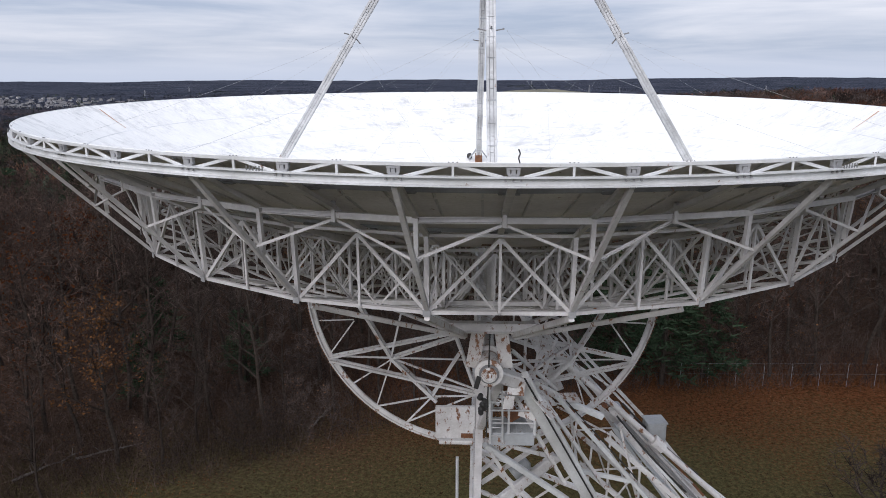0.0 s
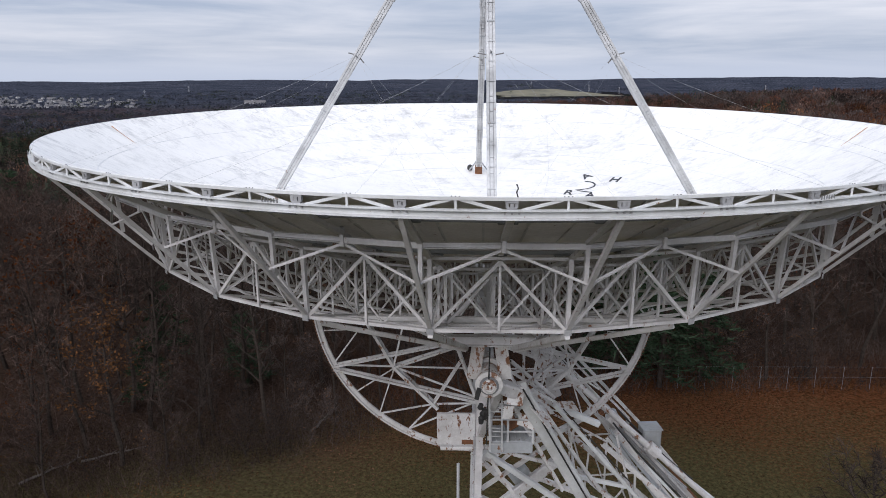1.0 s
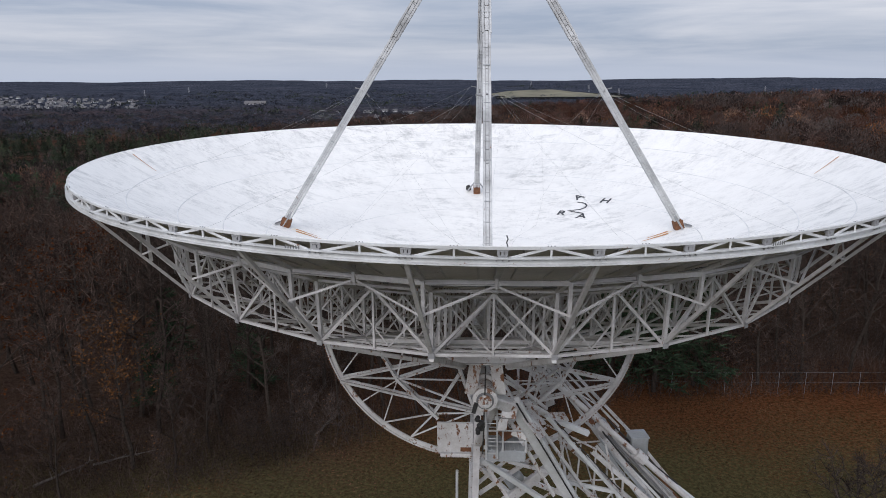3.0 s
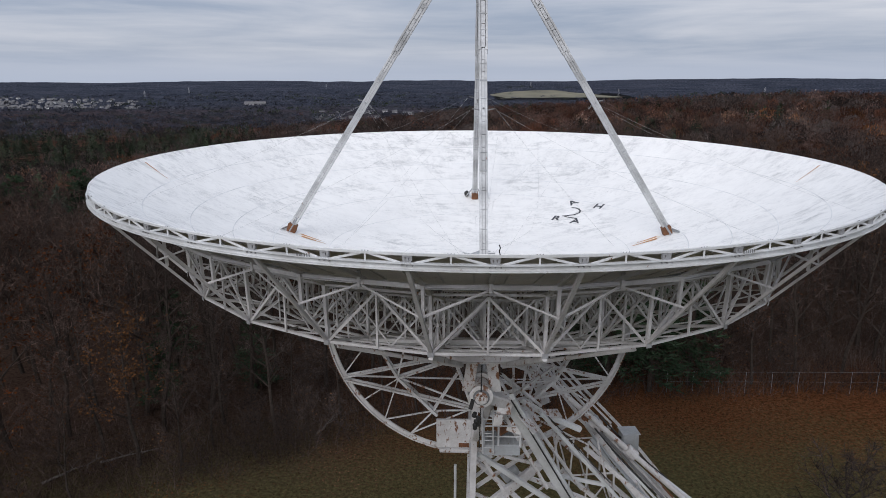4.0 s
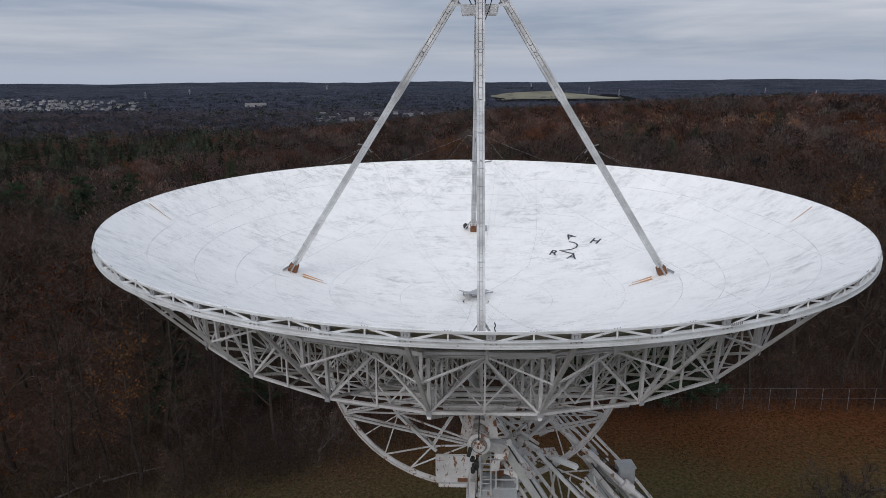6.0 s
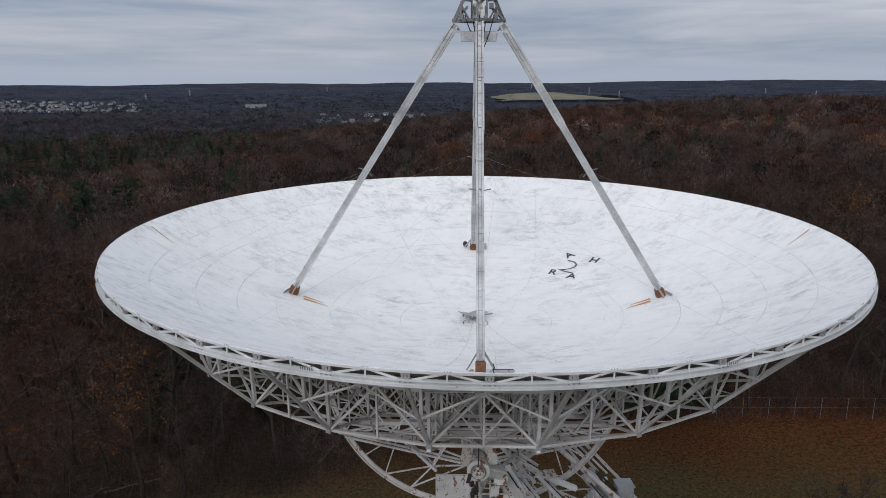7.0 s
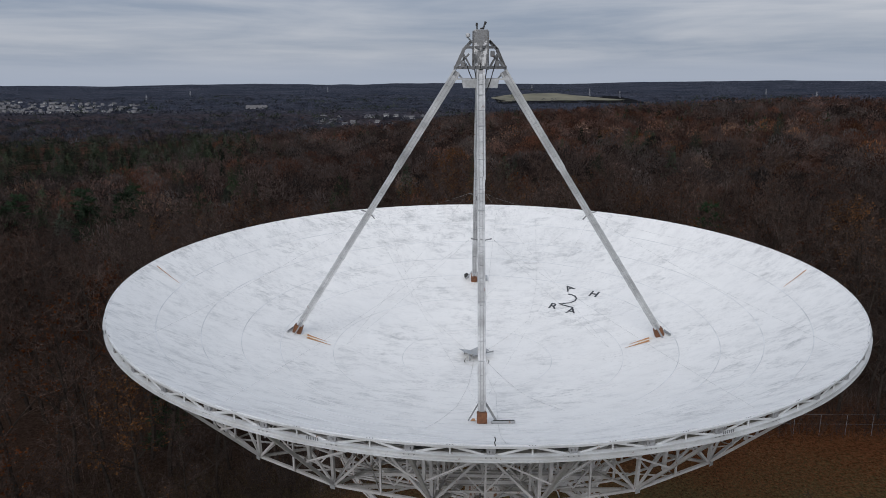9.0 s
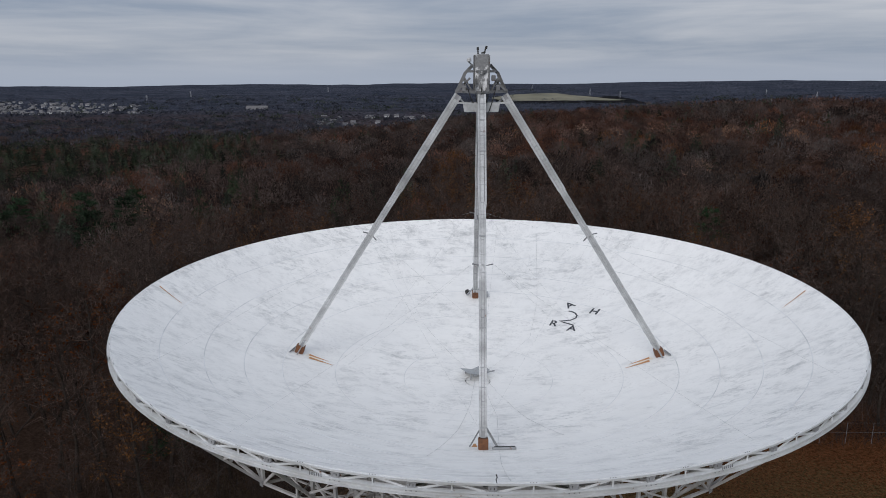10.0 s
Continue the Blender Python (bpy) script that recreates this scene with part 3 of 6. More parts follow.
for a in MAIN:
    rad = cyl(1, 0, a + 90)
    member("outer_leg", cyl(12.98, -0.36, a), low(2, a).lerp(cyl(12.98, -0.36, a), 0.035), 0.075, 0.085, dish, "channel", "steel", rad)
    member("rafter", cyl(12.9, -0.30, a), top(2, a), 0.07, 0.10, dish, "channel", "steel", rad)
    for i in (2, 3, 4, 5):
        member("rafter", top(i, a), top(i + 1, a), 0.07, 0.09, dish, "channel", "steel", rad)
        member("bottom_chord", low(i, a).lerp(low(i + 1, a), 0.04 if i == 2 else 0.0), low(i + 1, a), 0.075, 0.08, dish, "box", "steel", rad)
    for i, w in ((2, 0.085), (3, 0.07), (4, 0.065), (5, 0.065)):
        member("truss_post", top(i, a), low(i, a), w, w, dish, "channel", "steel", rad)
    f_leg = (11.42 - 10.45) / (12.98 - 10.45)
    member("knee_post", top(1, a), low(2, a).lerp(cyl(12.98, -0.36, a), f_leg) + Vector((0, 0, 0.07)), 0.08, 0.08, dish, "channel", "steel", rad)
    member("truss_diagonal", low(2, a), top(3, a), 0.06, 0.06, dish, "angle", "steel", rad)
    member("truss_diagonal", low(3, a), top(4, a), 0.055, 0.055, dish, "angle", "steel", rad)
    member("truss_diagonal", low(4, a), top(5, a), 0.055, 0.055, dish, "angle", "steel", rad)
    member("truss_diagonal", top(2, a), low(3, a), 0.045, 0.045, dish, "angle", "steel", rad)
    n = a + 7.5                                  # the plane between two trusses
    rn = cyl(1, 0, n + 90)
    member("purlin", cyl(12.95, -0.34, n), cyl(11.4, -1.05, n), 0.08, 0.12, dish, "channel", "steel", rn)
    member("purlin", cyl(11.4, -1.05, n), cyl(10.36, -1.62, n), 0.08, 0.11, dish, "channel", "steel", rn)
    member("purlin", cyl(10.36, -1.62, n), cyl(6.3, -3.1, n), 0.07, 0.10, dish, "channel", "steel", rn)
    member("hanger", cyl(11.36, -0.95, n), cyl(11.36, -1.32, n), 0.08, 0.08, dish, "box", "steel", rn)
    for s in (-1, 1):
        c = n + 7.5 * s
        member("ring_beam", cyl(11.33, -1.20, n), top(1, c) + Vector((0, 0, -0.03)), 0.08, 0.11, dish, "channel", "steel")
        member("knee_brace", cyl(11.3, -1.28, n), low(2, c).lerp(cyl(12.98, -0.36, c), 0.48), 0.045, 0.05, dish, "angle", "steel")
        member("ring_diagonal", cyl(10.36, -1.76, n), low(2, c), 0.055, 0.065, dish, "channel", "steel", rn)
        member("ring_diagonal", cyl(8.33, -2.60, n), low(3, c), 0.05, 0.055, dish, "angle", "steel", rn)
        member("inner_diagonal", cyl(6.35, -3.25, n), low(4, c), 0.05, 0.05, dish, "angle", "steel", rn)
        member("web_bar", cyl(10.36, -3.2, n), low(3, c), 0.04, 0.045, dish, "angle", "steel", rn)
    member("ring_chord", top(2, a), top(2, a + 15), 0.05, 0.06, dish, "channel", "steel")
    member("ring_chord", low(2, a), low(2, a + 15), 0.075, 0.07, dish, "channel", "steel")
    for i, r in ((4, 6.35), (5, 4.17)):          # light posts and bars between the trusses, towards the hub
        member("light_post", cyl(r, TOP[i][1], n), cyl(r, LOW[i][1], n), 0.045, 0.045, dish, "angle", "steel", rn)
        member("light_bar", cyl(r, TOP[i][1], n), low(i, a), 0.04, 0.04, dish, "angle", "steel", rn)
        member("light_bar", cyl(r, LOW[i][1], n), top(i, a + 15), 0.04, 0.04, dish, "angle", "steel", rn)
    member("light_bar", cyl(7.4, -2.9, n), cyl(7.4, -4.15, a), 0.045, 0.045, dish, "angle", "steel", rn)
    member("light_post", cyl(7.4, -2.9, n), cyl(7.4, -4.15, n), 0.05, 0.05, dish, "angle", "steel", rn)
    member("ring_chord", top(3, a), top(3, a + 15), 0.05, 0.06, dish, "channel", "steel")
    member("ring_chord", low(3, a), low(3, a + 15), 0.055, 0.055, dish, "channel", "steel")
    member("ring_chord", top(4, a), top(4, a + 15), 0.05, 0.06, dish, "channel", "steel")
    member("ring_chord", low(4, a), low(4, a + 15), 0.06, 0.06, dish, "channel", "steel")
    member("inner_chord", low(5, a), low(5, a + 15), 0.06, 0.06, dish, "channel", "steel")
    member("mid_post", cyl(10.36, -1.76, n), cyl(10.36, -3.2, n), 0.045, 0.05, dish, "channel", "steel", rn)
    member("mid_post", cyl(8.33, -2.60, n), cyl(8.33, -3.85, n), 0.04, 0.05, dish, "channel", "steel", rn)
    for r in (2.9, 5.2):                         # close-set slim posts round the hub
        k = (r - 2.0) / 2.2 if r < 4.2 else (r - 4.2) / 2.2
        i = 6 if r < 4.2 else 5
        zt, zb = TOP[i][1] + (TOP[i - 1][1] - TOP[i][1]) * k, LOW[i][1] + (LOW[i - 1][1] - LOW[i][1]) * k
        for d in (0, 3.75, 7.5, 11.25):
            member("hub_post", cyl(r, zt, a + d), cyl(r, zb, a + d), 0.055, 0.055, dish, "angle", "steel", rad)
        member("hub_brace", cyl(r, zt, a), cyl(r, zb, n), 0.045, 0.045, dish, "angle", "steel", rad)
        member("hub_brace", cyl(r, zt, a + 15), cyl(r, zb, n), 0.045, 0.045, dish, "angle", "steel", rad)
    for r, i in ((9.4, 2), (7.4, 3)):            # slanting light bars between the ring trusses
        k = (TOP[i][0] - r) / (TOP[i][0] - TOP[i + 1][0])
        zt, zb = TOP[i][1] + (TOP[i + 1][1] - TOP[i][1]) * k, LOW[i][1] + (LOW[i + 1][1] - LOW[i][1]) * k
        member("light_post", cyl(r, zt, a), cyl(r, zb, a), 0.05, 0.05, dish, "angle", "steel", rad)
        member("light_bar", cyl(r, zt, a), cyl(r, zb, n), 0.04, 0.045, dish, "angle", "steel", rad)
        member("light_bar", cyl(r, zt, a + 15), cyl(r, zb, n), 0.04, 0.045, dish, "angle", "steel", rad)
        member("light_chord", cyl(r, zb, a), cyl(r, zb, a + 15), 0.045, 0.05, dish, "channel", "steel")
    for r, paint in ((12.2, "dark"), (9.8, "grey")):
        member("stringer", cyl(r, surface(r) - 0.09, a), cyl(r, surface(r) - 0.09, n), 0.05, 0.08, dish, "angle", paint)
        member("stringer", cyl(r, surface(r) - 0.09, n), cyl(r, surface(r) - 0.09, a + 15), 0.05, 0.08, dish, "angle", paint)
# gusset plates at the outer corners
GUSSET = box_mesh("gusset", 0.15, 0.014, 0.13, M_CORE, 0.004)
for a in MAIN:
    part("gusset", GUSSET, dish, Matrix.Translation(low(2, a) + Vector((0, 0, -0.06))) @ pose(0, 0, 0, 0, 0, a + 90) @ Matrix.Translation((0, -0.09, 0)))

# cradle under the hub: girders that carry the dish on its two trunnions
for s in (-1, 1):
    for x0 in (-1, 1):
        member("cradle_girder", (x0 * 3.8, s * 9.2, -3.5), (x0 * 0.62, s * 6.6, -5.2), 0.09, 0.11, dish, "box", "mount")
        member("cradle_girder", (x0 * 0.62, s * 6.6, -5.2), (x0 * 5.9, s * 2.4, -4.75), 0.075, 0.085, dish, "box", "mount")
        member("cradle_brace", (x0 * 0.6, s * 6.6, -5.15), (x0 * 1.36, s * 10.35, -3.3), 0.11, 0.13, dish, "box", "mount")
        member("cradle_brace", (x0 * 0.5, s * 6.4, -5.1), (x0 * 2.6, s * 5.8, -4.5), 0.10, 0.10, dish, "channel", "mount")
    member("cradle_tie", (-3.3, s * 6.5, -4.4), (3.3, s * 6.5, -4.4), 0.10, 0.11, dish, "channel", "steel")
    member("cradle_tie", (-3.6, s * 8.2, -3.75), (3.6, s * 8.2, -3.75), 0.09, 0.10, dish, "channel", "steel")
    member("cradle_tie", (-2.8, s * 7.4, -4.15), (2.8, s * 7.4, -4.15), 0.09, 0.10, dish, "channel", "steel")
    member("cradle_tie", (-1.1, s * 6.7, -4.9), (1.1, s * 6.7, -4.9), 0.20, 0.26, dish, "ibeam", "mount")
    for x0, lean in ((-0.42, 8), (0.42, -8)):
        part("trunnion_plate", box_mesh("trunnion_plate", 0.34, 0.08, 1.0, M_HUB, 0.01), dish, pose(x0, s * 6.62, -6.0, 0, lean, 0), "rust-streaked trunnion plate")

# declination wheel: a half circle of gear rim with its spokes
WY, WZ, WR = -0.4, -5.85, 5.85


def wheel(x, z):
    return Vector((x, WY, z))


arc_v, arc_f = [], []
ARC_N = 60
sect = [(0.09, -0.11), (0.09, 0.11), (0.04, 0.11), (0.03, 0.04), (-0.11, 0.04), (-0.11, -0.04), (0.03, -0.04), (0.04, -0.11)]
for i in range(ARC_N + 1):
    a = radians(184 + 172 * i / ARC_N)
    arc_v += [(math.cos(a) * (WR + d), WY + e, WZ + math.sin(a) * (WR + d)) for d, e in sect]
for i in range(ARC_N):
    for k in range(8):
        arc_f.append((i * 8 + k, (i + 1) * 8 + k, (i + 1) * 8 + (k + 1) % 8, i * 8 + (k + 1) % 8))
arc_f += [tuple(range(8)), tuple(range(ARC_N * 8, ARC_N * 8 + 8))[::-1]]
gear = part("gear_rim", mesh_of("gear_rim", arc_v, arc_f, M_MOUNT), dish, None, "flaking white half-round gear rim")
TOOTH = box_mesh("tooth", 0.05, 0.18, 0.04, M_RUST, 0.006)
for i in range(150):
    a = 187 + 166 * i / 149
    part("tooth", TOOTH, gear, Matrix.Translation((math.cos(radians(a)) * (WR + 0.10), WY, WZ + math.sin(radians(a)) * (WR + 0.10))) @ pose(0, 0, 0, 0, 90 - a, 0))
SPOKE = [
    ((-4.7, -5.6), (-3.1, -8.5), 0.20), ((-3.1, -8.5), (-1.55, -10.1), 0.22), ((-5.25, -8.5), (-1.0, -7.55), 0.14), ((-5.3, -8.45), (-3.1, -8.5), 0.11),
    ((-3.1, -8.5), (-0.1, -8.55), 0.10), ((-5.25, -8.6), (-0.2, -9.8), 0.15), ((-3.1, -8.5), (-0.9, -7.7), 0.15), ((-3.0, -8.55), (-0.2, -9.65), 0.12),
    ((-4.36, -7.15), (-5.25, -8.4), 0.10), ((-4.36, -7.1), (-5.55, -7.15), 0.08), ((-3.1, -8.55), (-4.5, -9.5), 0.10), ((-3.1, -8.55), (-3.65, -10.3), 0.10),
    ((-3.65, -10.35), (-1.7, -9.95), 0.10), ((-2.6, -10.95), (-1.7, -9.95), 0.11), ((-2.6, -10.95), (-0.3, -9.9), 0.10), ((-3.1, -8.4), (-2.4, -5.3), 0.13),
    ((-1.7, -9.9), (-0.75, -8.3), 0.13), ((-0.9, -7.6), (-0.1, -9.9), 0.20), ((-1.7, -9.95), (-0.2, -9.9), 0.11), ((-5.75, -6.6), (-4.7, -5.4), 0.12)]
for (x0, z0), (x1, z1), w in SPOKE:
    for m in (-1, 1):
        for dy in ((-0.12, 0.12) if w > 0.12 else (0.0,)):
            member("spoke", (m * x0, WY + dy, z0), (m * x1, WY + dy, z1), w * 0.5, w * 0.48, dish, "angle" if w <= 0.12 else "channel", "mount", (0, 1, 0))
part("counterweight_plate", box_mesh("counterweight_plate", 1.38, 0.16, 1.22, M_MOUNT, 0.02), dish, pose(-0.88, -0.75, -11.35), "white steel plate with rust patches")
part("counterweight_shelf", box_mesh("counterweight_shelf", 1.3, 0.35, 0.14, M_MOUNT, 0.02), dish, pose(-0.8, -0.7, -11.55))
part("rust_patch", box_mesh("rust_patch", 0.46, 0.03, 0.17, M_RUST, 0.005), dish, pose(-0.45, -0.84, -11.3))

# ---- feed support: four box legs from the skin to the apex frame ----
APEX_Z = 7.24


def leg_point(a, k):
    return cyl(7.15, -2.55, a).lerp(cyl(0.83, APEX_Z + 0.12, a), k)


def feed_leg(a):
    rn = cyl(1, 0, a + 90)
    foot, tip = leg_point(a, 0.0), leg_point(a, 1.0)
    along = (tip - foot).normalized()
    out_ = along.cross(rn).normalized()
    # lower section slimmer than the upper one, joined by a stepped splice
    SPLICE_K = 0.66
    core = profile("leg_core", chamfered(), M_CORE)
    core.transform(bar_matrix(foot + along * 0.2, tip, 0.19, 0.18, rn))
    leg = part("feed_leg", core, dish, None, "white box leg with grimy seams")
    for k0, k1, w, d in ((0.02, SPLICE_K, 0.088, 0.082), (SPLICE_K - 0.01, 1.0, 0.112, 0.104)):
        a0, a1 = leg_point(a, k0), leg_point(a, k1)
        for s in (-1, 1):
            for o in (-1, 1):
                part("corner_angle", BARS["box", "leg"], leg, bar_matrix(a0 + rn * s * w + out_ * o * d, a1 + rn * s * w + out_ * o * d, 0.070, 0.066, rn))
    for i in range(19):                          # joints of the cover plates
        k = 0.04 + i * 0.0515
        wide = 0.262 if k < SPLICE_K else 0.308
        part("band", BARS["box", "grey"], leg, bar_matrix(leg_point(a, k), leg_point(a, k) + along * (0.012 if i % 5 else 0.05), wide - 0.006, wide - 0.022, rn))
    for i in range(26):                          # cover plates, set in between the corner angles
        k = 0.035 + i * 0.0366
        w, d = (0.088, 0.106) if k < SPLICE_K - 0.02 else (0.112, 0.132)
        for sd in (-1, 1):
            part("cover_plate", BARS["box", "leg"], leg, bar_matrix(leg_point(a, k) + out_ * sd * d, leg_point(a, k + 0.0352) + out_ * sd * d, 0.010, 0.080 if w < 0.1 else 0.118, rn))
            part("cover_plate", BARS["box", "leg"], leg, bar_matrix(leg_point(a, k) + rn * sd * (d + 0.006), leg_point(a, k + 0.0352) + rn * sd * (d + 0.006), 0.072 if w < 0.1 else 0.108, 0.010, rn))
    # collar with lugs for the guys
    q = leg_point(a, 0.475)
    for s in (-1, 1):
        part("guy_lug", BARS["angle", "dark"], leg, bar_matrix(q + rn * s * 0.12, q + rn * s * 0.34 + along * 0.05, 0.04, 0.035))
        part("guy_lug", BARS["angle", "dark"], leg, bar_matrix(q + out_ * s * 0.12, q + out_ * s * 0.30 - along * 0.06, 0.045, 0.04))
    # rusted shoe on the skin
    shoe = part("foot_shoe", box_mesh("foot_shoe", 0.34, 0.30, 0.34, M_RUST, 0.03), dish, Matrix.Translation(foot - Vector((0, 0, 0.14))) @ pose(0, 0, 0, 0, 0, a) @ pose(0, 0, 0, 0, -math.degrees(math.atan(2 * 7.15 / FOUR_F)), 0), "rusted leg shoe")
    ob = new("base_plate", box_mesh("base_plate", 0.62, 0.5, 0.03, M_RUST, 0.006))
    ob.parent = shoe
    ob.matrix_basis = pose(0, 0, -0.02)
    for s in (-1, 1):
        member("foot_stay", foot + rn * s * 0.42 + Vector((0, 0, -0.05)), leg_point(a, 0.055), 0.05, 0.05, dish, "angle", "grey")
    return leg


for a in (-90, 0, 90, 180):
    feed_leg(a)
for a in (-90, 0, 90, 180):
    q = leg_point(a, 0.475)
    rn = cyl(1, 0, a + 90)
    for s, da in ((-1, -58), (1, 58)):
        e = cyl(12.2, surface(12.2) + 0.02, a + da * 0.55)
        part("guy_wire", tube_mesh("guy_wire", sag(q + rn * s * 0.4, e, 0.15), 0.0024, M_CABLE, 4), dish)
        e = cyl(5.2, surface(5.2) + 0.02, a + da * 1.55)
        part("guy_wire", tube_mesh("guy_wire", sag(q + rn * s * 0.4, e, 0.10), 0.0022, M_CABLE, 4), dish)

# apex frame, feed cabinet and tray
for z, h in ((APEX_Z + 0.25, 0.10), (APEX_Z + 0.95, 0.08)):
    r = 0.90 if h > 0.09 else 0.52
    for a in (0, 90, 180, 270):
        member("apex_ring", cyl(r, z, a), cyl(r, z, a + 90), 0.08, h, dish, "angle", "dark")
for a in (0, 90, 180, 270):
    if a != 270:
        member("apex_strut", cyl(0.90, APEX_Z + 0.20, a), cyl(0.60, APEX_Z + 0.85, a), 0.12, 0.12, dish, "channel", "dark")
        member("apex_strut", cyl(0.62, APEX_Z + 0.85, a), cyl(0.30, APEX_Z + 1.18, a), 0.11, 0.11, dish, "channel", "dark")
    for side in (-0.22, 0.22):
        rn = cyl(side, 0, a + 90)
        member("apex_strut", cyl(0.86, APEX_Z + 0.28, a) + rn, cyl(0.40, APEX_Z + 0.72, a) + rn, 0.05, 0.06, dish, "angle", "dark")
        member("apex_strut", cyl(0.64, APEX_Z + 0.72, a) + rn, cyl(0.52, APEX_Z + 0.28, a) + rn, 0.05, 0.06, dish, "angle", "dark")
        member("apex_strut", cyl(0.36, APEX_Z + 0.30, a) + rn, cyl(0.60, APEX_Z + 0.72, a) + rn, 0.05, 0.06, dish, "angle", "dark")
    member("apex_strut", cyl(0.95, APEX_Z + 0.27, a), cyl(0.36, APEX_Z + 0.27, a), 0.08, 0.1, dish, "angle", "dark")
cabinet = part("feed_cabinet", box_mesh("feed_cabinet", 0.50, 0.50, 1.34, M_PEEL, 0.02), dish, pose(0, -0.12, APEX_Z + 0.20), "dirty white feed cabinet with peeling paint")
for x in (-0.26, 0.26):
    for y in (-0.27, 0.27):
        ob = part("cabinet_post", BARS["angle", "dark"], cabinet, bar_matrix((x, y, -0.02), (x, y, 1.3), 0.06, 0.06))
for x, lean, top_z in ((-0.13, -0.01, 1.56), (0.08, 0.07, 1.60)):
    part("aerial", BARS["round", "black"], cabinet, bar_matrix((x, 0.0, 1.33), (x + lean, 0.05, top_z), 0.055, 0.055))
    part("aerial_head", BARS["round", "black"], cabinet, bar_matrix((x + lean, 0.05, top_z - 0.08), (x + 1.3 * lean, 0.05, top_z + 0.02), 0.085, 0.085))
part("aerial_base", BARS["round", "black"], cabinet, bar_matrix((-0.02, 0.0, 1.37), (0.13, 0.0, 1.42), 0.07, 0.06))
for k in range(5):
    x = -0.5 + 0.25 * k
    part("apex_cable", tube_mesh("apex_cable", sag((x, -0.5, 0.2 + 0.1 * (k % 2)), (x * 0.3, -0.32, -0.5 - 0.1 * k), 0.12, 6), 0.018, M_BLACK, 5), cabinet)
for x, z in ((-0.62, 0.05), (0.58, 0.08), (0.42, 0.42)):
    part("relay_box", box_mesh("relay_box", 0.15, 0.16, 0.2, M_DARK, 0.02), cabinet, pose(x, -0.2, z))
part("camera_arm", BARS["angle", "grey"], cabinet, bar_matrix((-0.26, -0.1, 0.9), (-0.5, -0.2, 1.12), 0.05, 0.05))
part("lamp_head", turned("lamp_head", [(0.03, 0), (0.08, 0.02), (0.08, 0.10), (0.04, 0.14)], M_LEG, 12), cabinet, pose(-0.45, -0.2, 1.08))
part("feed_horn", turned("feed_horn", [(0.20, 0.0), (0.17, 0.05), (0.13, 0.3), (0.13, 0.62)], M_GREY, 20), dish, pose(0, 0, APEX_Z - 0.3))
tray = part("apex_tray", box_mesh("apex_tray", 1.22, 1.0, 0.05, M_LEG, 0.01), dish, pose(0, 0, APEX_Z - 0.45), "grey service tray under the apex")
for s in (-1, 1):
    part("tray_side", box_mesh("tray_side", 1.22, 0.03, 0.28, M_LEG, 0.008), tray, pose(0, s * 0.48, 0.03, -12 * s))
    part("tray_end", box_mesh("tray_end", 0.03, 0.9, 0.28, M_LEG, 0.008), tray, pose(s * 0.6, 0, 0.03, 0, 10 * s))
    member("tray_bar", (s * 0.95, 0, APEX_Z + 0.2), (s * 0.62, 0, APEX_Z - 0.15), 0.06, 0.06, dish, "angle", "grey")
member("tray_bar", (-0.95, -0.35, APEX_Z - 0.14), (0.95, -0.35, APEX_Z - 0.14), 0.05, 0.06, dish, "angle", "leg")


# ---- marks and small things on the skin ----
def on_skin(x, y, lift=0.0, turn=0.0):
    """A pose on the skin at (x, y), facing along its normal."""
    r = math.hypot(x, y)
    n = Vector((-2 * x / FOUR_F, -2 * y / FOUR_F, 1)).normalized()
    q = Vector((0, 0, 1)).rotation_difference(n).to_matrix().to_4x4()
    return Matrix.Translation(Vector((x, y, surface(r))) + n * lift) @ q @ pose(0, 0, 0, 0, 0, turn)


def letter_mesh(text, size):
    cu = bpy.data.curves.new("letter", "FONT")
    cu.body, cu.size, cu.align_x, cu.align_y, cu.offset, cu.extrude = text, size, "CENTER", "CENTER", 0.010, 0.003
    ob = bpy.data.objects.new("letter", cu)
    me = bpy.data.meshes.new_from_object(ob)
    me.materials.clear()
    me.materials.append(M_LETTER)
    bpy.data.objects.remove(ob)
    return me


for text, x, y, turn in (("A", 4.48, 5.77, 18), ("H", 5.47, 4.88, -38), ("A", 4.30, 3.88, -25), ("R", 3.56, 4.52, -28)):
    part("painted_letter", letter_mesh(text, 0.62), dish, on_skin(x, y, 0.016, turn), "black painted capital letter")
zig = [(4.35, 5.32), (4.52, 5.20), (4.63, 5.04), (4.67, 4.84), (4.59, 4.66), (4.35, 4.57), (4.08, 4.60), (3.85, 4.67), (4.03, 4.47), (4.26, 4.26), (4.42, 4.11)]


def painted_stroke(points, w):
    v, f = [], []
    for i, (x, y) in enumerate(points):
        x0, y0 = points[max(0, i - 1)]
        x1, y1 = points[min(len(points) - 1, i + 1)]
        d = Vector((x1 - x0, y1 - y0)).normalized()
        for s in (-1, 1):
            px, py = x - d.y * w * s, y + d.x * w * s
            v.append((px, py, surface(math.hypot(px, py)) + 0.018))
    for i in range(len(points) - 1):
        f.append((2 * i, 2 * i + 1, 2 * i + 3, 2 * i + 2))
    return v, f


v, f = painted_stroke(zig, 0.036)
part("painted_stroke", mesh_of("painted_stroke", v, f, M_LETTER), dish, None, "black painted curved stroke")


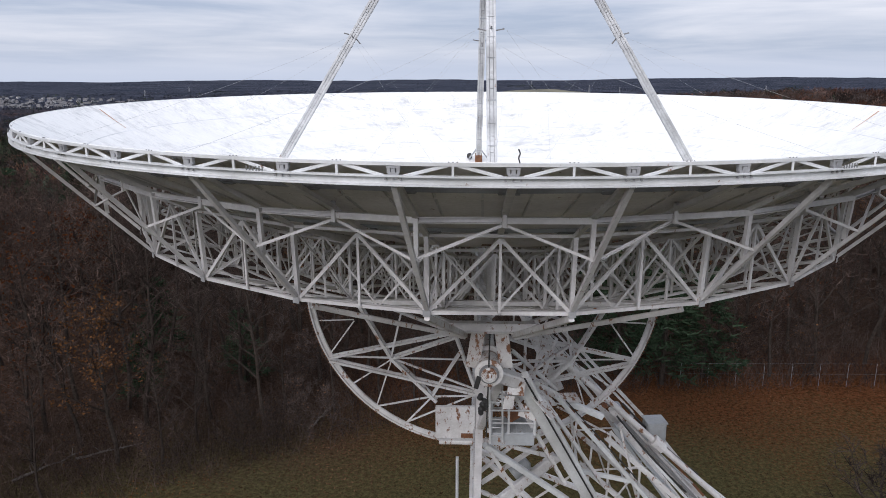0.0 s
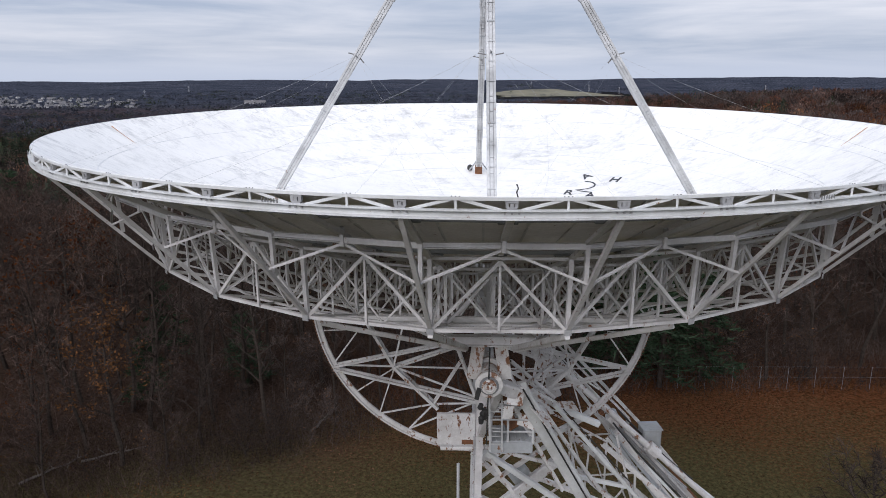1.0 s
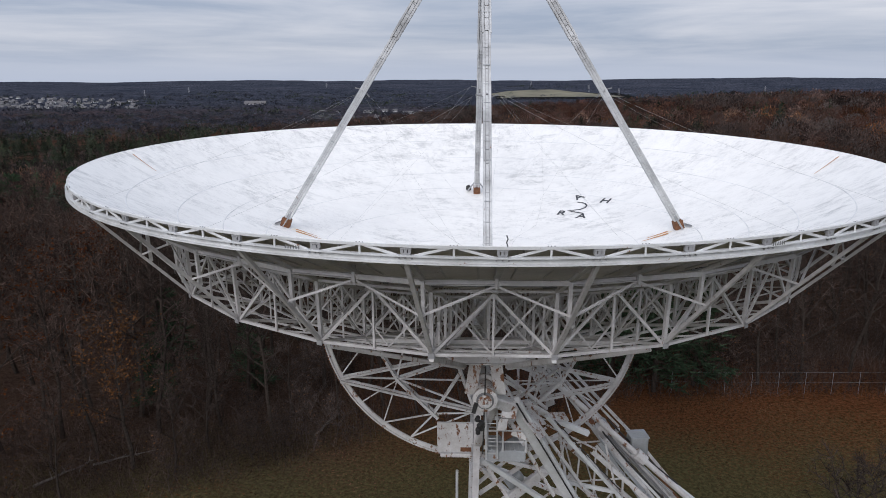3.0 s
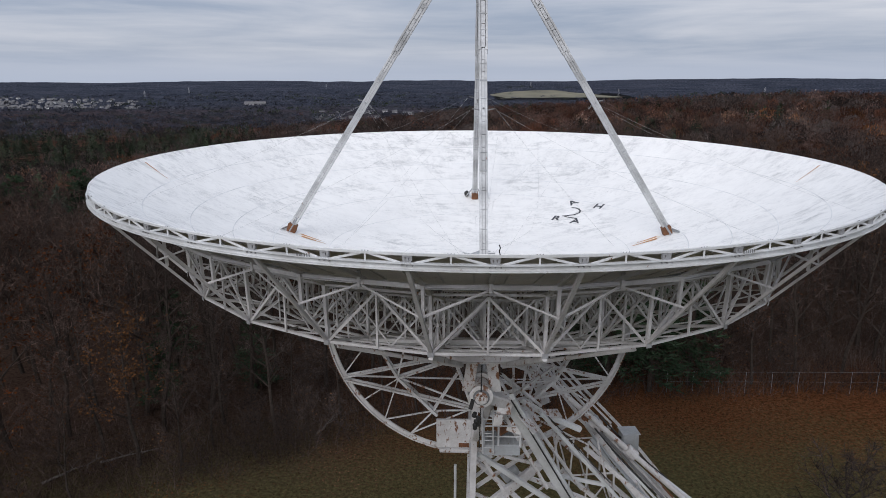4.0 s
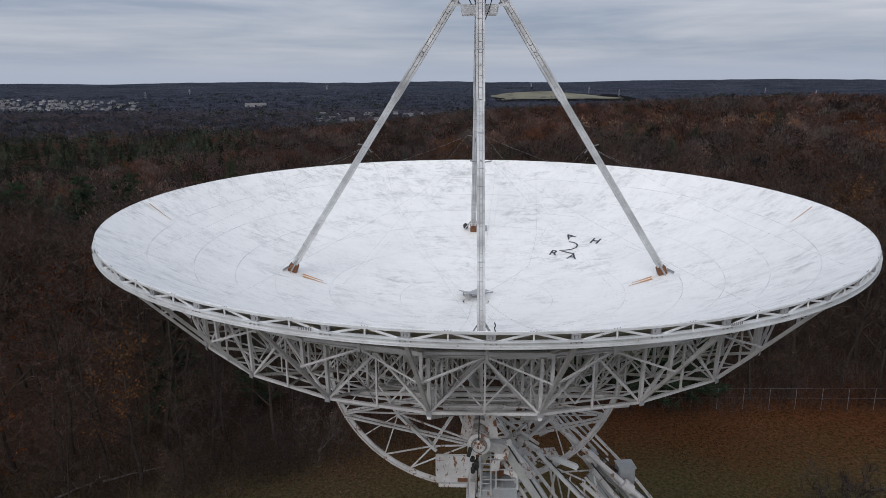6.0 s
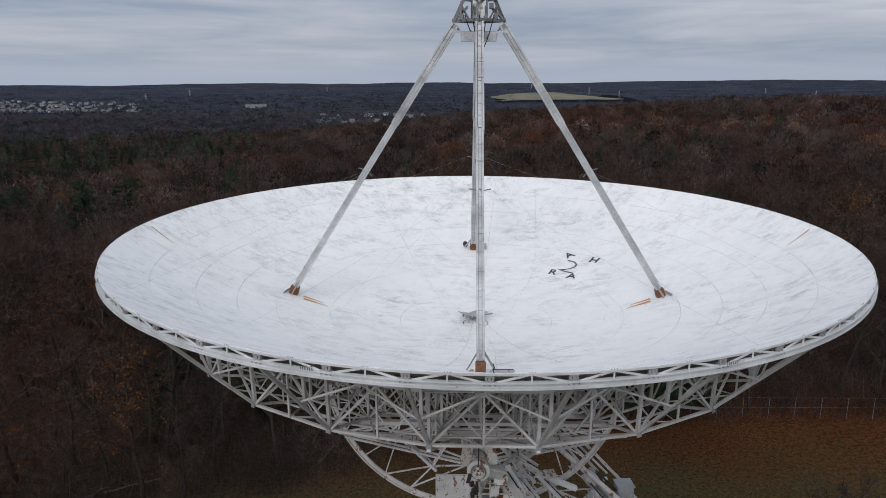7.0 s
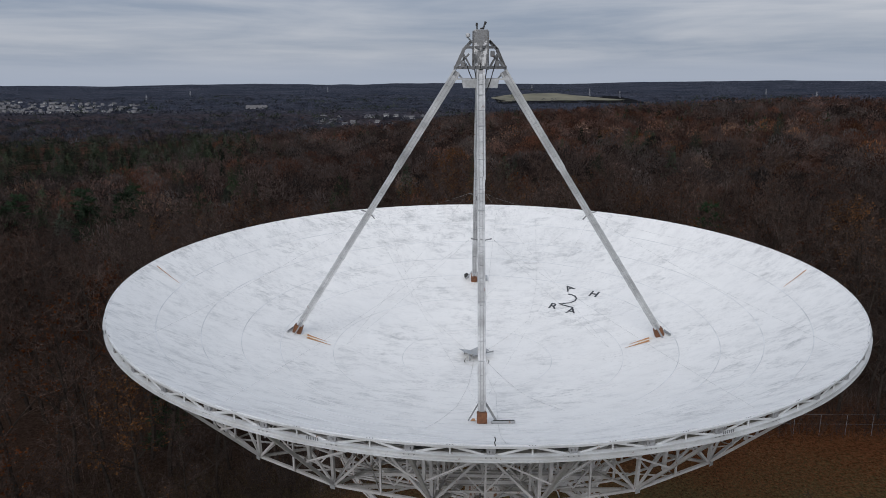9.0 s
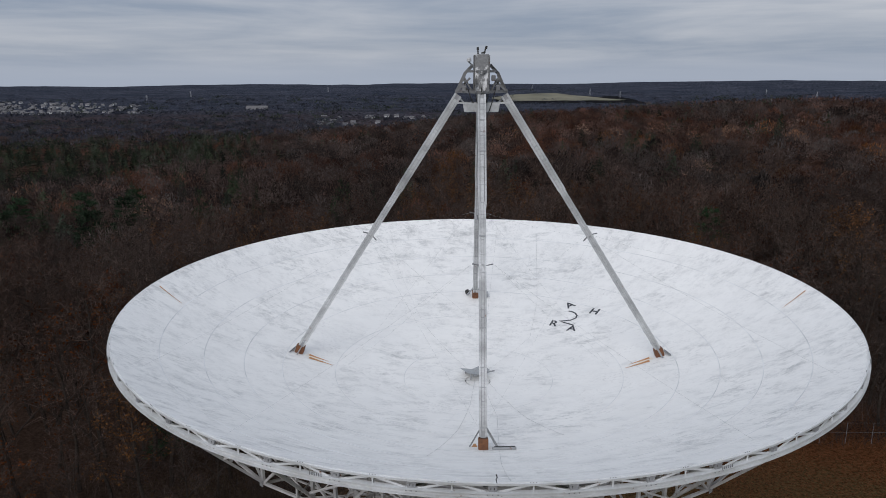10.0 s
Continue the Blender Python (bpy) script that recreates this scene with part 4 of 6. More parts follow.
def run_off(x0, y0, x1, y1, w0, w1, mat, name="rust_run", lift=0.015):
    """A run of rust that tapers away down the skin."""
    pts, v, f = 7, [], []
    for i in range(pts):
        k = i / (pts - 1)
        x, y = x0 + (x1 - x0) * k, y0 + (y1 - y0) * k
        d = Vector((x1 - x0, y1 - y0)).normalized()
        w = w0 + (w1 - w0) * k
        for s in (-1, 1):
            px, py = x - d.y * w * s, y + d.x * w * s
            v.append((px, py, surface(math.hypot(px, py)) + lift))
    for i in range(pts - 1):
        f.append((2 * i, 2 * i + 1, 2 * i + 3, 2 * i + 2))
    part(name, mesh_of(name, v, f, mat), dish)


for s in (-1, 1):
    run_off(s * 6.75, 0.02, s * 5.95, -0.10, 0.07, 0.012, M_STAIN)
    run_off(s * 6.70, -0.22, s * 5.75, -0.34, 0.08, 0.012, M_STAIN)
    run_off(s * 6.85, -0.02, s * 6.2, -0.16, 0.16, 0.03, M_HALO, "rust_halo", 0.010)
    run_off(s * 12.75, 0.55, s * 11.75, 0.12, 0.030, 0.010, M_STAIN)
run_off(0.0, 7.6, 0.02, 9.2, 0.035, 0.01, M_STAIN)
run_off(-0.26, -6.95, -0.24, -6.55, 0.09, 0.03, M_STAIN)

# vertex plate at the centre of the dish: a bent sheet on short posts
bm = bmesh.new()
bmesh.ops.create_grid(bm, x_segments=6, y_segments=4, size=0.5)
for vert in bm.verts:
    vert.co = Vector((vert.co.x * 0.95, vert.co.y * 0.9, 0.30 + 0.26 * abs(vert.co.x) - 0.18 * vert.co.y))
bmesh.ops.solidify(bm, geom=bm.faces[:], thickness=0.02)
vertex_plate = part("vertex_plate", bm_mesh("vertex_plate", bm, M_GREY), dish, on_skin(-0.1, 0.45, -0.12, 20), "bent grey sheet on short posts")
for x in (-0.3, 0.3):
    for y in (-0.3, 0.3):
        part("post", BARS["round", "grey"], vertex_plate, bar_matrix((x, y, -0.0), (x, y, 0.34 - 0.18 * y), 0.05, 0.05))
part("cross_bar", BARS["angle", "grey"], vertex_plate, bar_matrix((-0.2, -0.32, 0.34), (0.75, -0.2, 0.34), 0.06, 0.06))
# boxes and bars by the feet
part("cable_tray", box_mesh("cable_tray", 0.72, 0.12, 0.07, M_GREY, 0.01), dish, on_skin(0.62, -7.22, 0.01), "dark grey tray beside the leg shoe")
part("tray_slot", box_mesh("tray_slot", 0.62, 0.07, 0.02, M_BLACK, 0.004), dish, on_skin(0.64, -7.22, 0.08))
part("junction_box", box_mesh("junction_box", 0.26, 0.22, 0.24, M_GREY, 0.02), dish, on_skin(0.52, 7.15, 0.01), "small grey junction box")
part("beacon", turned("beacon", [(0.05, 0), (0.11, 0.04), (0.12, 0.16), (0.05, 0.24)], M_BLACK, 14), dish, on_skin(-0.38, 7.35, 0.02), "black beacon")
for s in (-1, 1):
    part("foot_bar", BARS["angle", "grey"], dish, bar_matrix((s * 7.45, -0.35, surface(7.5) + 0.06), (s * 7.35, 0.25, surface(7.4) + 0.06), 0.07, 0.06))
# signal cables lying on the skin, and the lead over the rim
def skin_cable(points, r=0.004):
    out_pts = []
    for (x0, y0), (x1, y1) in zip(points, points[1:]):
        for i in range(8):
            k = i / 8
            x, y = x0 + (x1 - x0) * k, y0 + (y1 - y0) * k
            out_pts.append((x, y, surface(math.hypot(x, y)) + 0.03))
    x, y = points[-1]
    out_pts.append((x, y, surface(math.hypot(x, y)) + 0.03))
    part("skin_cable", tube_mesh("skin_cable", out_pts, r, M_CABLE, 4), dish)


skin_cable([(-0.1, 0.2), (-0.35, -2.5), (-0.75, -5.0), (-1.6, -8.5)])
skin_cable([(0.15, 0.2), (0.6, -3.5), (0.5, -6.5), (0.42, -9.0), (0.4, -12.7)])
skin_cable([(0.2, 0.5), (1.6, -3.8), (2.6, -6.0)])
skin_cable([(0.3, 0.8), (2.4, 3.6), (3.0, 6.5), (3.4, 11.5)], 0.003)
skin_cable([(-0.3, 0.8), (-2.4, 4.6), (-4.0, 9.0), (-4.6, 11.5)], 0.003)
skin_cable([(0.05, 1.0), (0.4, 4.0), (0.9, 9.0), (1.3, 12.4)], 0.003)
part("rim_aerial", tube_mesh("rim_aerial", [cyl(13.0, -0.02, -89.6), cyl(12.98, 0.06, -89.7), cyl(13.0, 0.12, -89.6), cyl(12.97, 0.18, -89.7)], 0.012, M_BLACK, 6), dish, None, "black frayed lead at the rim")

# ---- the mount: fork, polar axle and tower ----
mount = new("telescope_mount")
mount.matrix_basis = pose(0, 0, RIM)
tagged(mount, "rusting white steel equatorial mount and lattice tower on the grass", "telescope mount")


def lying(x, y, z, rx=0, ry=0, rz=0):
    return pose(x, y, z, rx, ry, rz)


for s in (-1, 1):
    housing = part("bearing_housing", turned("bearing_housing", [(0.27, 0), (0.35, 0.03), (0.35, 0.16), (0.30, 0.20), (0.29, 0.85), (0.38, 0.9), (0.38, 1.02)], M_HUB), mount, lying(0.02, s * 7.0, -6.1, -90 * s * -1), "white trunnion bearing with rust stains")
    part("bearing_cap", turned("bearing_cap", [(0.16, 0.02), (0.19, -0.03), (0.19, -0.10), (0.14, -0.12), (0.14, -0.06), (0.07, -0.06), (0.07, -0.14), (0.03, -0.16)], M_HUB), housing)
    part("seal_ring", turned("seal_ring", [(0.20, -0.005), (0.245, -0.005), (0.245, -0.04), (0.20, -0.04)], M_DARK), housing)
    # black strip along the left of the bearing face
    part("grease_drip", box_mesh("grease_drip", 0.12, 0.03, 0.34, M_BLACK, 0.012), housing, pose(-0.24, 0.05, -0.03, -90, 0, 14))
part("declination_axle", turned("declination_axle", [(0.22, 0), (0.22, 12.4)], M_MOUNT), mount, lying(0, -6.2, -6.1, -90))

POLAR = Vector((math.cos(radians(42)), 0, -math.sin(radians(42))))
ORIGIN = Vector((0, 0, -6.1))


def polar(sv, y=0.0, off=0.0):
    """A point sv along the polar axle, y across it and off above it."""
    return ORIGIN + POLAR * sv + Vector((0, y, 0)) + Vector((0.669, 0, 0.743)) * off


# fork arms, struts and braces; the far side repeats those that stand in pairs
FRAMING = [
    ("fork_arm", (0.87, -6.00, -6.61), (3.26, -3.80, -11.51), 0.50, 0.30, "box", "leg"),
    ("fork_arm", (2.20, -3.20, -8.46), (4.71, -2.40, -11.63), 0.14, 0.18, "box", "leg"),
    ("fork_arm", (4.71, -2.40, -11.63), (5.55, -2.10, -12.73), 0.14, 0.18, "box", "leg"),
    ("fork_strut", (1.56, -2.60, -8.26), (2.56, -2.50, -8.94), 0.22, 0.22, "box", "mount"),
    ("fork_strut", (2.56, -2.50, -8.94), (3.79, -2.30, -9.56), 0.22, 0.24, "box", "leg"),
    ("fork_strut", (2.59, -2.90, -11.03), (4.78, -2.40, -11.77), 0.12, 0.15, "channel", "leg"),
    ("fork_strut", (1.59, -4.50, -7.82), (3.80, -3.00, -11.58), 0.10, 0.12, "channel", "mount"),
    ("fork_strut", (0.66, -5.60, -7.15), (2.38, -4.40, -10.69), 0.09, 0.12, "channel", "mount"),
    ("fork_lacing", (4.77, -2.40, -11.73), (3.91, -1.60, -10.78), 0.07, 0.08, "angle", "mount"),
    ("fork_lacing", (4.77, -2.40, -11.73), (4.36, -1.80, -12.96), 0.07, 0.08, "angle", "mount"),
    ("fork_lacing", (4.83, -2.40, -11.73), (5.26, -1.80, -12.94), 0.07, 0.08, "angle", "mount"),
    ("fork_lacing", (4.86, -2.40, -11.69), (4.70, -1.00, -10.67), 0.07, 0.08, "angle", "mount"),
    ("fork_lacing", (3.63, -1.80, -10.27), (3.55, -1.40, -13.24), 0.08, 0.09, "angle", "mount"),
    ("fork_lacing", (4.26, -1.50, -10.62), (4.31, -1.20, -13.36), 0.08, 0.09, "angle", "mount"),
    ("fork_lacing", (2.74, -2.60, -9.37), (3.34, -2.00, -12.85), 0.07, 0.08, "angle", "mount"),
    ("fork_lacing", (2.96, -2.60, -9.46), (2.73, -2.60, -11.24), 0.06, 0.08, "angle", "mount"),
    ("fork_lacing", (2.24, -3.00, -8.89), (4.26, -1.50, -10.62), 0.07, 0.08, "angle", "mount"),
    ("far_arm", (2.95, 3.00, -8.38), (6.74, 3.20, -12.49), 0.12, 0.14, "channel", "mount"),
    ("far_arm", (2.88, 2.40, -8.51), (6.00, 2.60, -11.83), 0.09, 0.10, "channel", "mount"),
    ("far_arm", (2.88, 4.00, -9.34), (5.76, 3.40, -12.24), 0.14, 0.16, "box", "mount"),
    ("far_arm", (2.18, 3.00, -8.27), (5.00, 2.60, -11.61), 0.10, 0.10, "channel", "mount"),
    ("far_arm", (6.74, 3.20, -12.49), (8.41, 3.00, -14.49), 0.12, 0.14, "channel", "mount"),
    ("far_arm", (1.88, 4.50, -8.93), (4.87, 3.60, -11.98), 0.08, 0.08, "angle", "mount"),
    ("polar_rail", (6.94, 2.00, -13.00), (9.92, 2.20, -15.48), 0.12, 0.16, "box", "leg"),
    ("polar_rail", (6.70, 1.60, -12.97), (8.99, 1.80, -15.24), 0.10, 0.12, "channel", "mount"),
    ("polar_rail", (5.26, 0.40, -11.14), (8.11, 0.60, -14.46), 0.30, 0.20, "box", "mount"),
    ("polar_rail", (4.79, -0.40, -10.82), (7.21, -0.20, -13.95), 0.24, 0.18, "box", "mount"),
    ("polar_rail", (4.49, -0.90, -10.69), (6.56, -0.80, -13.57), 0.10, 0.16, "channel", "grey"),
    ("polar_rail", (5.69, 1.00, -11.31), (8.52, 1.20, -14.56), 0.06, 0.10, "channel", "rust"),
    ("tower_brace", (0.03, -3.80, -9.78), (2.77, -2.60, -12.38), 0.20, 0.22, "box", "leg"),
    ("tower_brace", (0.03, -3.80, -9.60), (2.60, -2.80, -10.83), 0.11, 0.14, "channel", "mount"),
    ("tower_brace", (0.20, -3.80, -10.01), (1.25, -3.40, -11.97), 0.11, 0.13, "channel", "mount"),
    ("tower_brace", (-0.05, -3.60, -11.18), (2.44, -2.40, -10.07), 0.12, 0.14, "channel", "mount"),
    ("tower_brace", (-0.09, -3.60, -10.79), (1.61, -2.60, -9.84), 0.10, 0.12, "channel", "mount"),
    ("tower_brace", (-0.08, -3.40, -11.60), (0.81, -3.40, -11.98), 0.11, 0.13, "channel", "mount"),
    ("tower_brace", (0.54, -1.80, -13.04), (2.51, -1.50, -11.44), 0.40, 0.30, "box", "mount"),
    ("tower_brace", (1.54, -2.20, -12.75), (2.89, -2.20, -11.73), 0.09, 0.10, "angle", "mount"),
    ("tower_brace", (0.20, -4.40, -8.94), (1.15, -4.40, -7.87), 0.08, 0.09, "angle", "mount"),
    ("tower_brace", (0.03, -4.60, -8.88), (1.52, -4.20, -8.99), 0.10, 0.12, "channel", "mount"),
    ("hub_strut", (1.23, -3.00, -6.70), (1.28, -2.50, -8.39), 0.10, 0.10, "angle", "mount"),
    ("hub_strut", (1.38, -2.50, -7.63), (2.74, -1.00, -8.24), 0.08, 0.09, "angle", "mount"),
    ("hub_strut", (0.75, -4.00, -6.67), (2.35, -2.00, -8.79), 0.10, 0.12, "channel", "mount"),
    ("hub_strut", (0.58, -4.50, -7.66), (2.87, -1.20, -7.56), 0.10, 0.11, "channel", "mount"),
    ("hub_strut", (1.90, -1.50, -6.88), (1.67, -1.50, -8.64), 0.09, 0.10, "angle", "mount"),
    ("hub_strut", (2.40, -1.20, -7.37), (1.99, -1.20, -8.76), 0.09, 0.10, "angle", "mount"),
]
for name, a, b, w, h, kind, paint in FRAMING:
    member(name, a, b, w * 0.85, h * 0.85, mount, kind, "rim" if paint == "leg" else paint, (0, 1, 0) if kind == "box" else (0, 0, 1))
    if name in ("fork_arm", "tower_brace", "hub_strut"):
        member(name, (a[0], -a[1], a[2]), (b[0], -b[1], b[2]), w * 0.85, h * 0.85, mount, kind, "mount", (0, 1, 0))
for s in (-1, 1):
    member("fork_arm", (0.05, s * 6.6, -6.2), (0.95, s * 5.95, -6.8), 0.34, 0.36, mount, "box", "mount", (0, 1, 0))
    member("cable_run", (0.95, s * 6.22, -6.55), (3.34, s * 4.02, -11.45), 0.035, 0.05, mount, "round", "black")
    member("cable_run", (2.45, s * 3.4, -8.5), (4.95, s * 2.55, -11.6), 0.03, 0.04, mount, "round", "black")
part("polar_axle", BARS["round", "mount"], mount, bar_matrix(polar(2.0), polar(16.0), 0.22, 0.22), "long white polar axle")
for sv in (8.2, 15.0):
    part("polar_bearing", BARS["round", "mount"], mount, bar_matrix(polar(sv), polar(sv + 0.5), 0.45, 0.45))
# polar truss: four chords with lacing down to the ground
CH = [(-1.4, -0.7), (1.4, -0.7), (-1.4, -2.0), (1.4, -2.0)]
for y, off in CH:
    member("polar_chord", polar(6.2, y, off), polar(25.2, y, off), 0.13, 0.16, mount, "channel", "mount")
for k in range(16):
    s0, s1 = 6.6 + 1.2 * k, 7.8 + 1.2 * k
    for y in (-1.4, 1.4):
        member("polar_lacing", polar(s0, y, -0.7 if k % 2 else -2.0), polar(s1, y, -2.0 if k % 2 else -0.7), 0.07, 0.07, mount, "angle", "mount")
    member("polar_lacing", polar(s0, -1.4, -0.7), polar(s1, 1.4, -0.7), 0.06, 0.06, mount, "angle", "mount")
    member("polar_lacing", polar(s0, 1.4, -2.0), polar(s0, -1.4, -2.0), 0.06, 0.06, mount, "angle", "mount")
# bundle of parallel rails beside the axle, and white cover sheets on the fork
for k in range(4):
    y = -1.0 + 0.38 * k
    member("slide_rail", (4.35 + 0.22 * k, y, -10.75 - 0.06 * k), (8.2 + 0.30 * k, y + 0.1, -15.3 - 0.02 * k), 0.05 + 0.03 * (k % 2), 0.10, mount, "channel", ("mount", "grey", "rim", "dark")[k % 4])
for q, sx, sy, tilt, turn in (((1.35, -5.7, -7.35), 0.55, 1.3, 38, 62), ((1.75, -3.6, -8.35), 0.7, 0.6, 30, 40), ((0.75, -6.2, -6.75), 0.45, 0.5, 70, 10), ((1.15, -5.4, -7.9), 0.5, 0.35, 80, -15), ((0.55, -6.35, -7.15), 0.3, 0.35, 85, 25), ((2.6, -2.7, -8.75), 0.9, 0.4, 25, 30)):
    part("cover_sheet", box_mesh("cover_sheet", sx, sy, 0.03, M_HUB, 0.006), mount, pose(*q, tilt, 12, turn), "white cover sheet with rust holes")

# polar drive: gearbox and rusty machinery by the axle
gearbox = part("gearbox", box_mesh("gearbox", 0.55, 0.45, 0.38, M_MOUNT, 0.05), mount, Matrix.Translation((4.75, 0.3, -10.85)) @ pose(0, 0, 0, 0, 42, 0), "rust-streaked gearbox of the polar drive")
part("motor", turned("motor", [(0.14, 0), (0.16, 0.05), (0.16, 0.4), (0.08, 0.45)], M_GREY, 18), gearbox, pose(0.1, 0.3, 0.2, -90))
for k in range(8):
    q = Vector((4.3, 0.1, -10.5)).lerp(Vector((6.2, 1.0, -12.0)), k / 7) + Vector((0, 0.25 * (k % 3), 0.10 + 0.08 * (k % 2)))
    part("drive_part", box_mesh("drive_part", 0.20 + 0.06 * (k % 2), 0.16, 0.16, (M_RUST, M_BLACK, M_MOUNT)[k % 3], 0.03), mount, Matrix.Translation(q) @ pose(0, 0, 0, 0, 42, 20 * k))
for k in range(4):
    q0, q1 = Vector((4.5 + 0.2 * k, -0.9 + 0.5 * k, -10.5)), Vector((7.0 + 0.4 * k, -0.7 + 0.6 * k, -13.6))
    part("conduit", tube_mesh("conduit", sag(q0, q1, 0.12, 8), 0.035, M_BLACK if k % 2 else M_GREY, 6), mount)

# tower: two columns below the bearings with cross lacing to the polar truss
for s in (-1, 1):
    member("tower_column", (-0.12, s * 4.0, -7.7), (-0.42, s * 4.0, -24.7), 0.21, 0.26, mount, "ibeam", "steel", (0, 1, 0))
    member("tower_column", (0.35, s * 6.1, -6.6), (-0.1, s * 4.1, -9.0), 0.22, 0.24, mount, "box", "mount", (0, 1, 0))
    part("footing", box_mesh("footing", 1.5, 1.5, 0.6, M_CONCRETE, 0.05), mount, pose(-0.42, s * 4.0, -25.1))
    for z, x in ((-14.2, 6.0), (-17.5, 9.5), (-20.8, 13.0)):
        member("tower_brace", (-0.3, s * 3.9, z), (x, s * 1.5, z - 1.2), 0.15, 0.17, mount, "channel", "mount")
        member("tower_brace", (-0.3, s * 3.9, z), (x * 0.7, s * 2.2, z - 3.4), 0.18, 0.20, mount, "box", "mount")
for z in (-10.4, -12.6, -15.5, -19.0):
    member("tower_tie", (-0.25, -3.9, z), (-0.25, 3.9, z - 1.5), 0.10, 0.11, mount, "channel", "mount")
    member("tower_tie", (-0.25, 3.9, z), (-0.25, -3.9, z - 1.5), 0.08, 0.09, mount, "channel", "mount")
for x in (-1.6, 1.6):
    part("footing", box_mesh("footing", 1.6, 1.6, 0.6, M_CONCRETE, 0.05), mount, Matrix.Translation(Vector((polar(26.5).x, x, -25.1))))
part("drive_motor", turned("drive_motor", [(0.22, 0), (0.25, 0.06), (0.25, 0.62), (0.14, 0.70)], M_GREY, 18), mount, pose(1.0, -1.9, -11.9, 0, 55, 20), "grey drive motor")

# service platform by the bearing, with rails and a ladder
deck_z = -8.55
deck = part("platform_deck", box_mesh("platform_deck", 1.25, 0.95, 0.06, M_GREY, 0.01), mount, pose(0.72, -5.0, deck_z), "grey grating of the service platform")
part("deck_plate", box_mesh("deck_plate", 1.2, 0.04, 0.32, M_GREY, 0.008), deck, pose(0, -0.5, -0.28))
for i in range(9):
    part("grating_bar", BARS["box", "grey"], deck, bar_matrix((-0.56 + 0.14 * i, -0.45, 0.075), (-0.56 + 0.14 * i, 0.45, 0.075), 0.03, 0.03))
for x in (0.15, 0.62, 1.32):
    member("rail_post", (x, -5.45, deck_z), (x, -5.45, deck_z + 1.1), 0.06, 0.06, mount, "angle", "leg", (0, 1, 0))
    member("rail_post", (x, -4.55, deck_z), (x, -4.55, deck_z + 1.1), 0.05, 0.05, mount, "angle", "leg", (0, 1, 0))
for z in (0.35, 0.72, 1.1):
    for y in (-5.45, -4.55):
        member("hand_rail", (0.12, y, deck_z + z), (1.34, y, deck_z + z), 0.05, 0.05, mount, "round", "leg")
for x in (0.12, 0.46):
    member("ladder_rail", (x, -5.55, deck_z - 0.2), (x - 0.05, -5.75, -6.7), 0.05, 0.06, mount, "angle", "leg", (0, 1, 0))
for i in range(7):
    member("rung", (0.12, -5.56 - 0.025 * i, deck_z + 0.02 + 0.26 * i), (0.46, -5.56 - 0.025 * i, deck_z + 0.02 + 0.26 * i), 0.03, 0.03, mount, "round", "leg")
for i, q in enumerate([(0.35, -5.3, -7.3), (0.8, -5.5, -7.2), (0.55, -5.0, -8.2)]):
    part("rusty_bracket", box_mesh("rusty_bracket", 0.5, 0.25, 0.35, M_RUST if i != 1 else M_MOUNT, 0.04), mount, pose(*q, 10, 30 * i, 20), "rust-eaten bracket")
for i in range(5):
    part("worn_hose", turned("worn_hose", [(0.03, 0), (0.07, 0.04), (0.08, 0.2), (0.03, 0.26)], M_BLACK, 10), mount, pose(-0.14 + 0.07 * (i % 2), -5.6, -7.9 + 0.15 * i, 25 * i, 19 * i, 0))
part("slack_cable", tube_mesh("slack_cable", sag((0.02, -7.2, -5.0), (-0.02, -6.7, -7.9), -0.0, 8), 0.018, M_BLACK, 6), mount)
member("marker_pole", (-0.85, -3.2, -24.7), (-0.80, -3.2, -10.55), 0.10, 0.10, mount, "round", "leg")
member("marker_pole", (-0.80, -3.2, -13.0), (-0.3, -3.9, -13.0), 0.06, 0.06, mount, "angle", "leg")
control = part("control_box", box_mesh("control_box", 0.70, 0.66, 0.82, M_GREY, 0.06), mount, pose(6.38, 0.9, -12.12, 0, 0, 6), "grey control box with rusty base")
part("box_base", box_mesh("box_base", 0.68, 0.64, 0.07, M_RUST, 0.01), control, pose(0, 0, -0.08))
part("box_lid", box_mesh("box_lid", 0.76, 0.72, 0.05, M_GREY, 0.01), control, pose(0, 0, 0.81))
for x in (-0.3, 0.3):
    part("box_leg", BARS["angle", "grey"], control, bar_matrix((x, 0, -0.07), (x * 0.6, 0.0, -0.9), 0.06, 0.06))

# ---- fence, trees, woods ----
fence = new("wire_fence")
tagged(fence, "thin grey wire fence on posts at the wood's edge", "fence")
fx0, fx1, fy = 18.0, 44.0, 34.2
for k in range(12):
    x = fx0 + (fx1 - fx0) * k / 11
    member("post", (x, fy, ground_height(x, fy) - 0.3), (x, fy, ground_height(x, fy) + 2.1), 0.035, 0.035, fence, "round", "dark")
for z in (1.1, 2.05):
    member("wire", (fx0, fy, ground_height(fx0, fy) + z), (fx1, fy, ground_height(fx1, fy) + z), 0.012, 0.012, fence, "round", "dark")


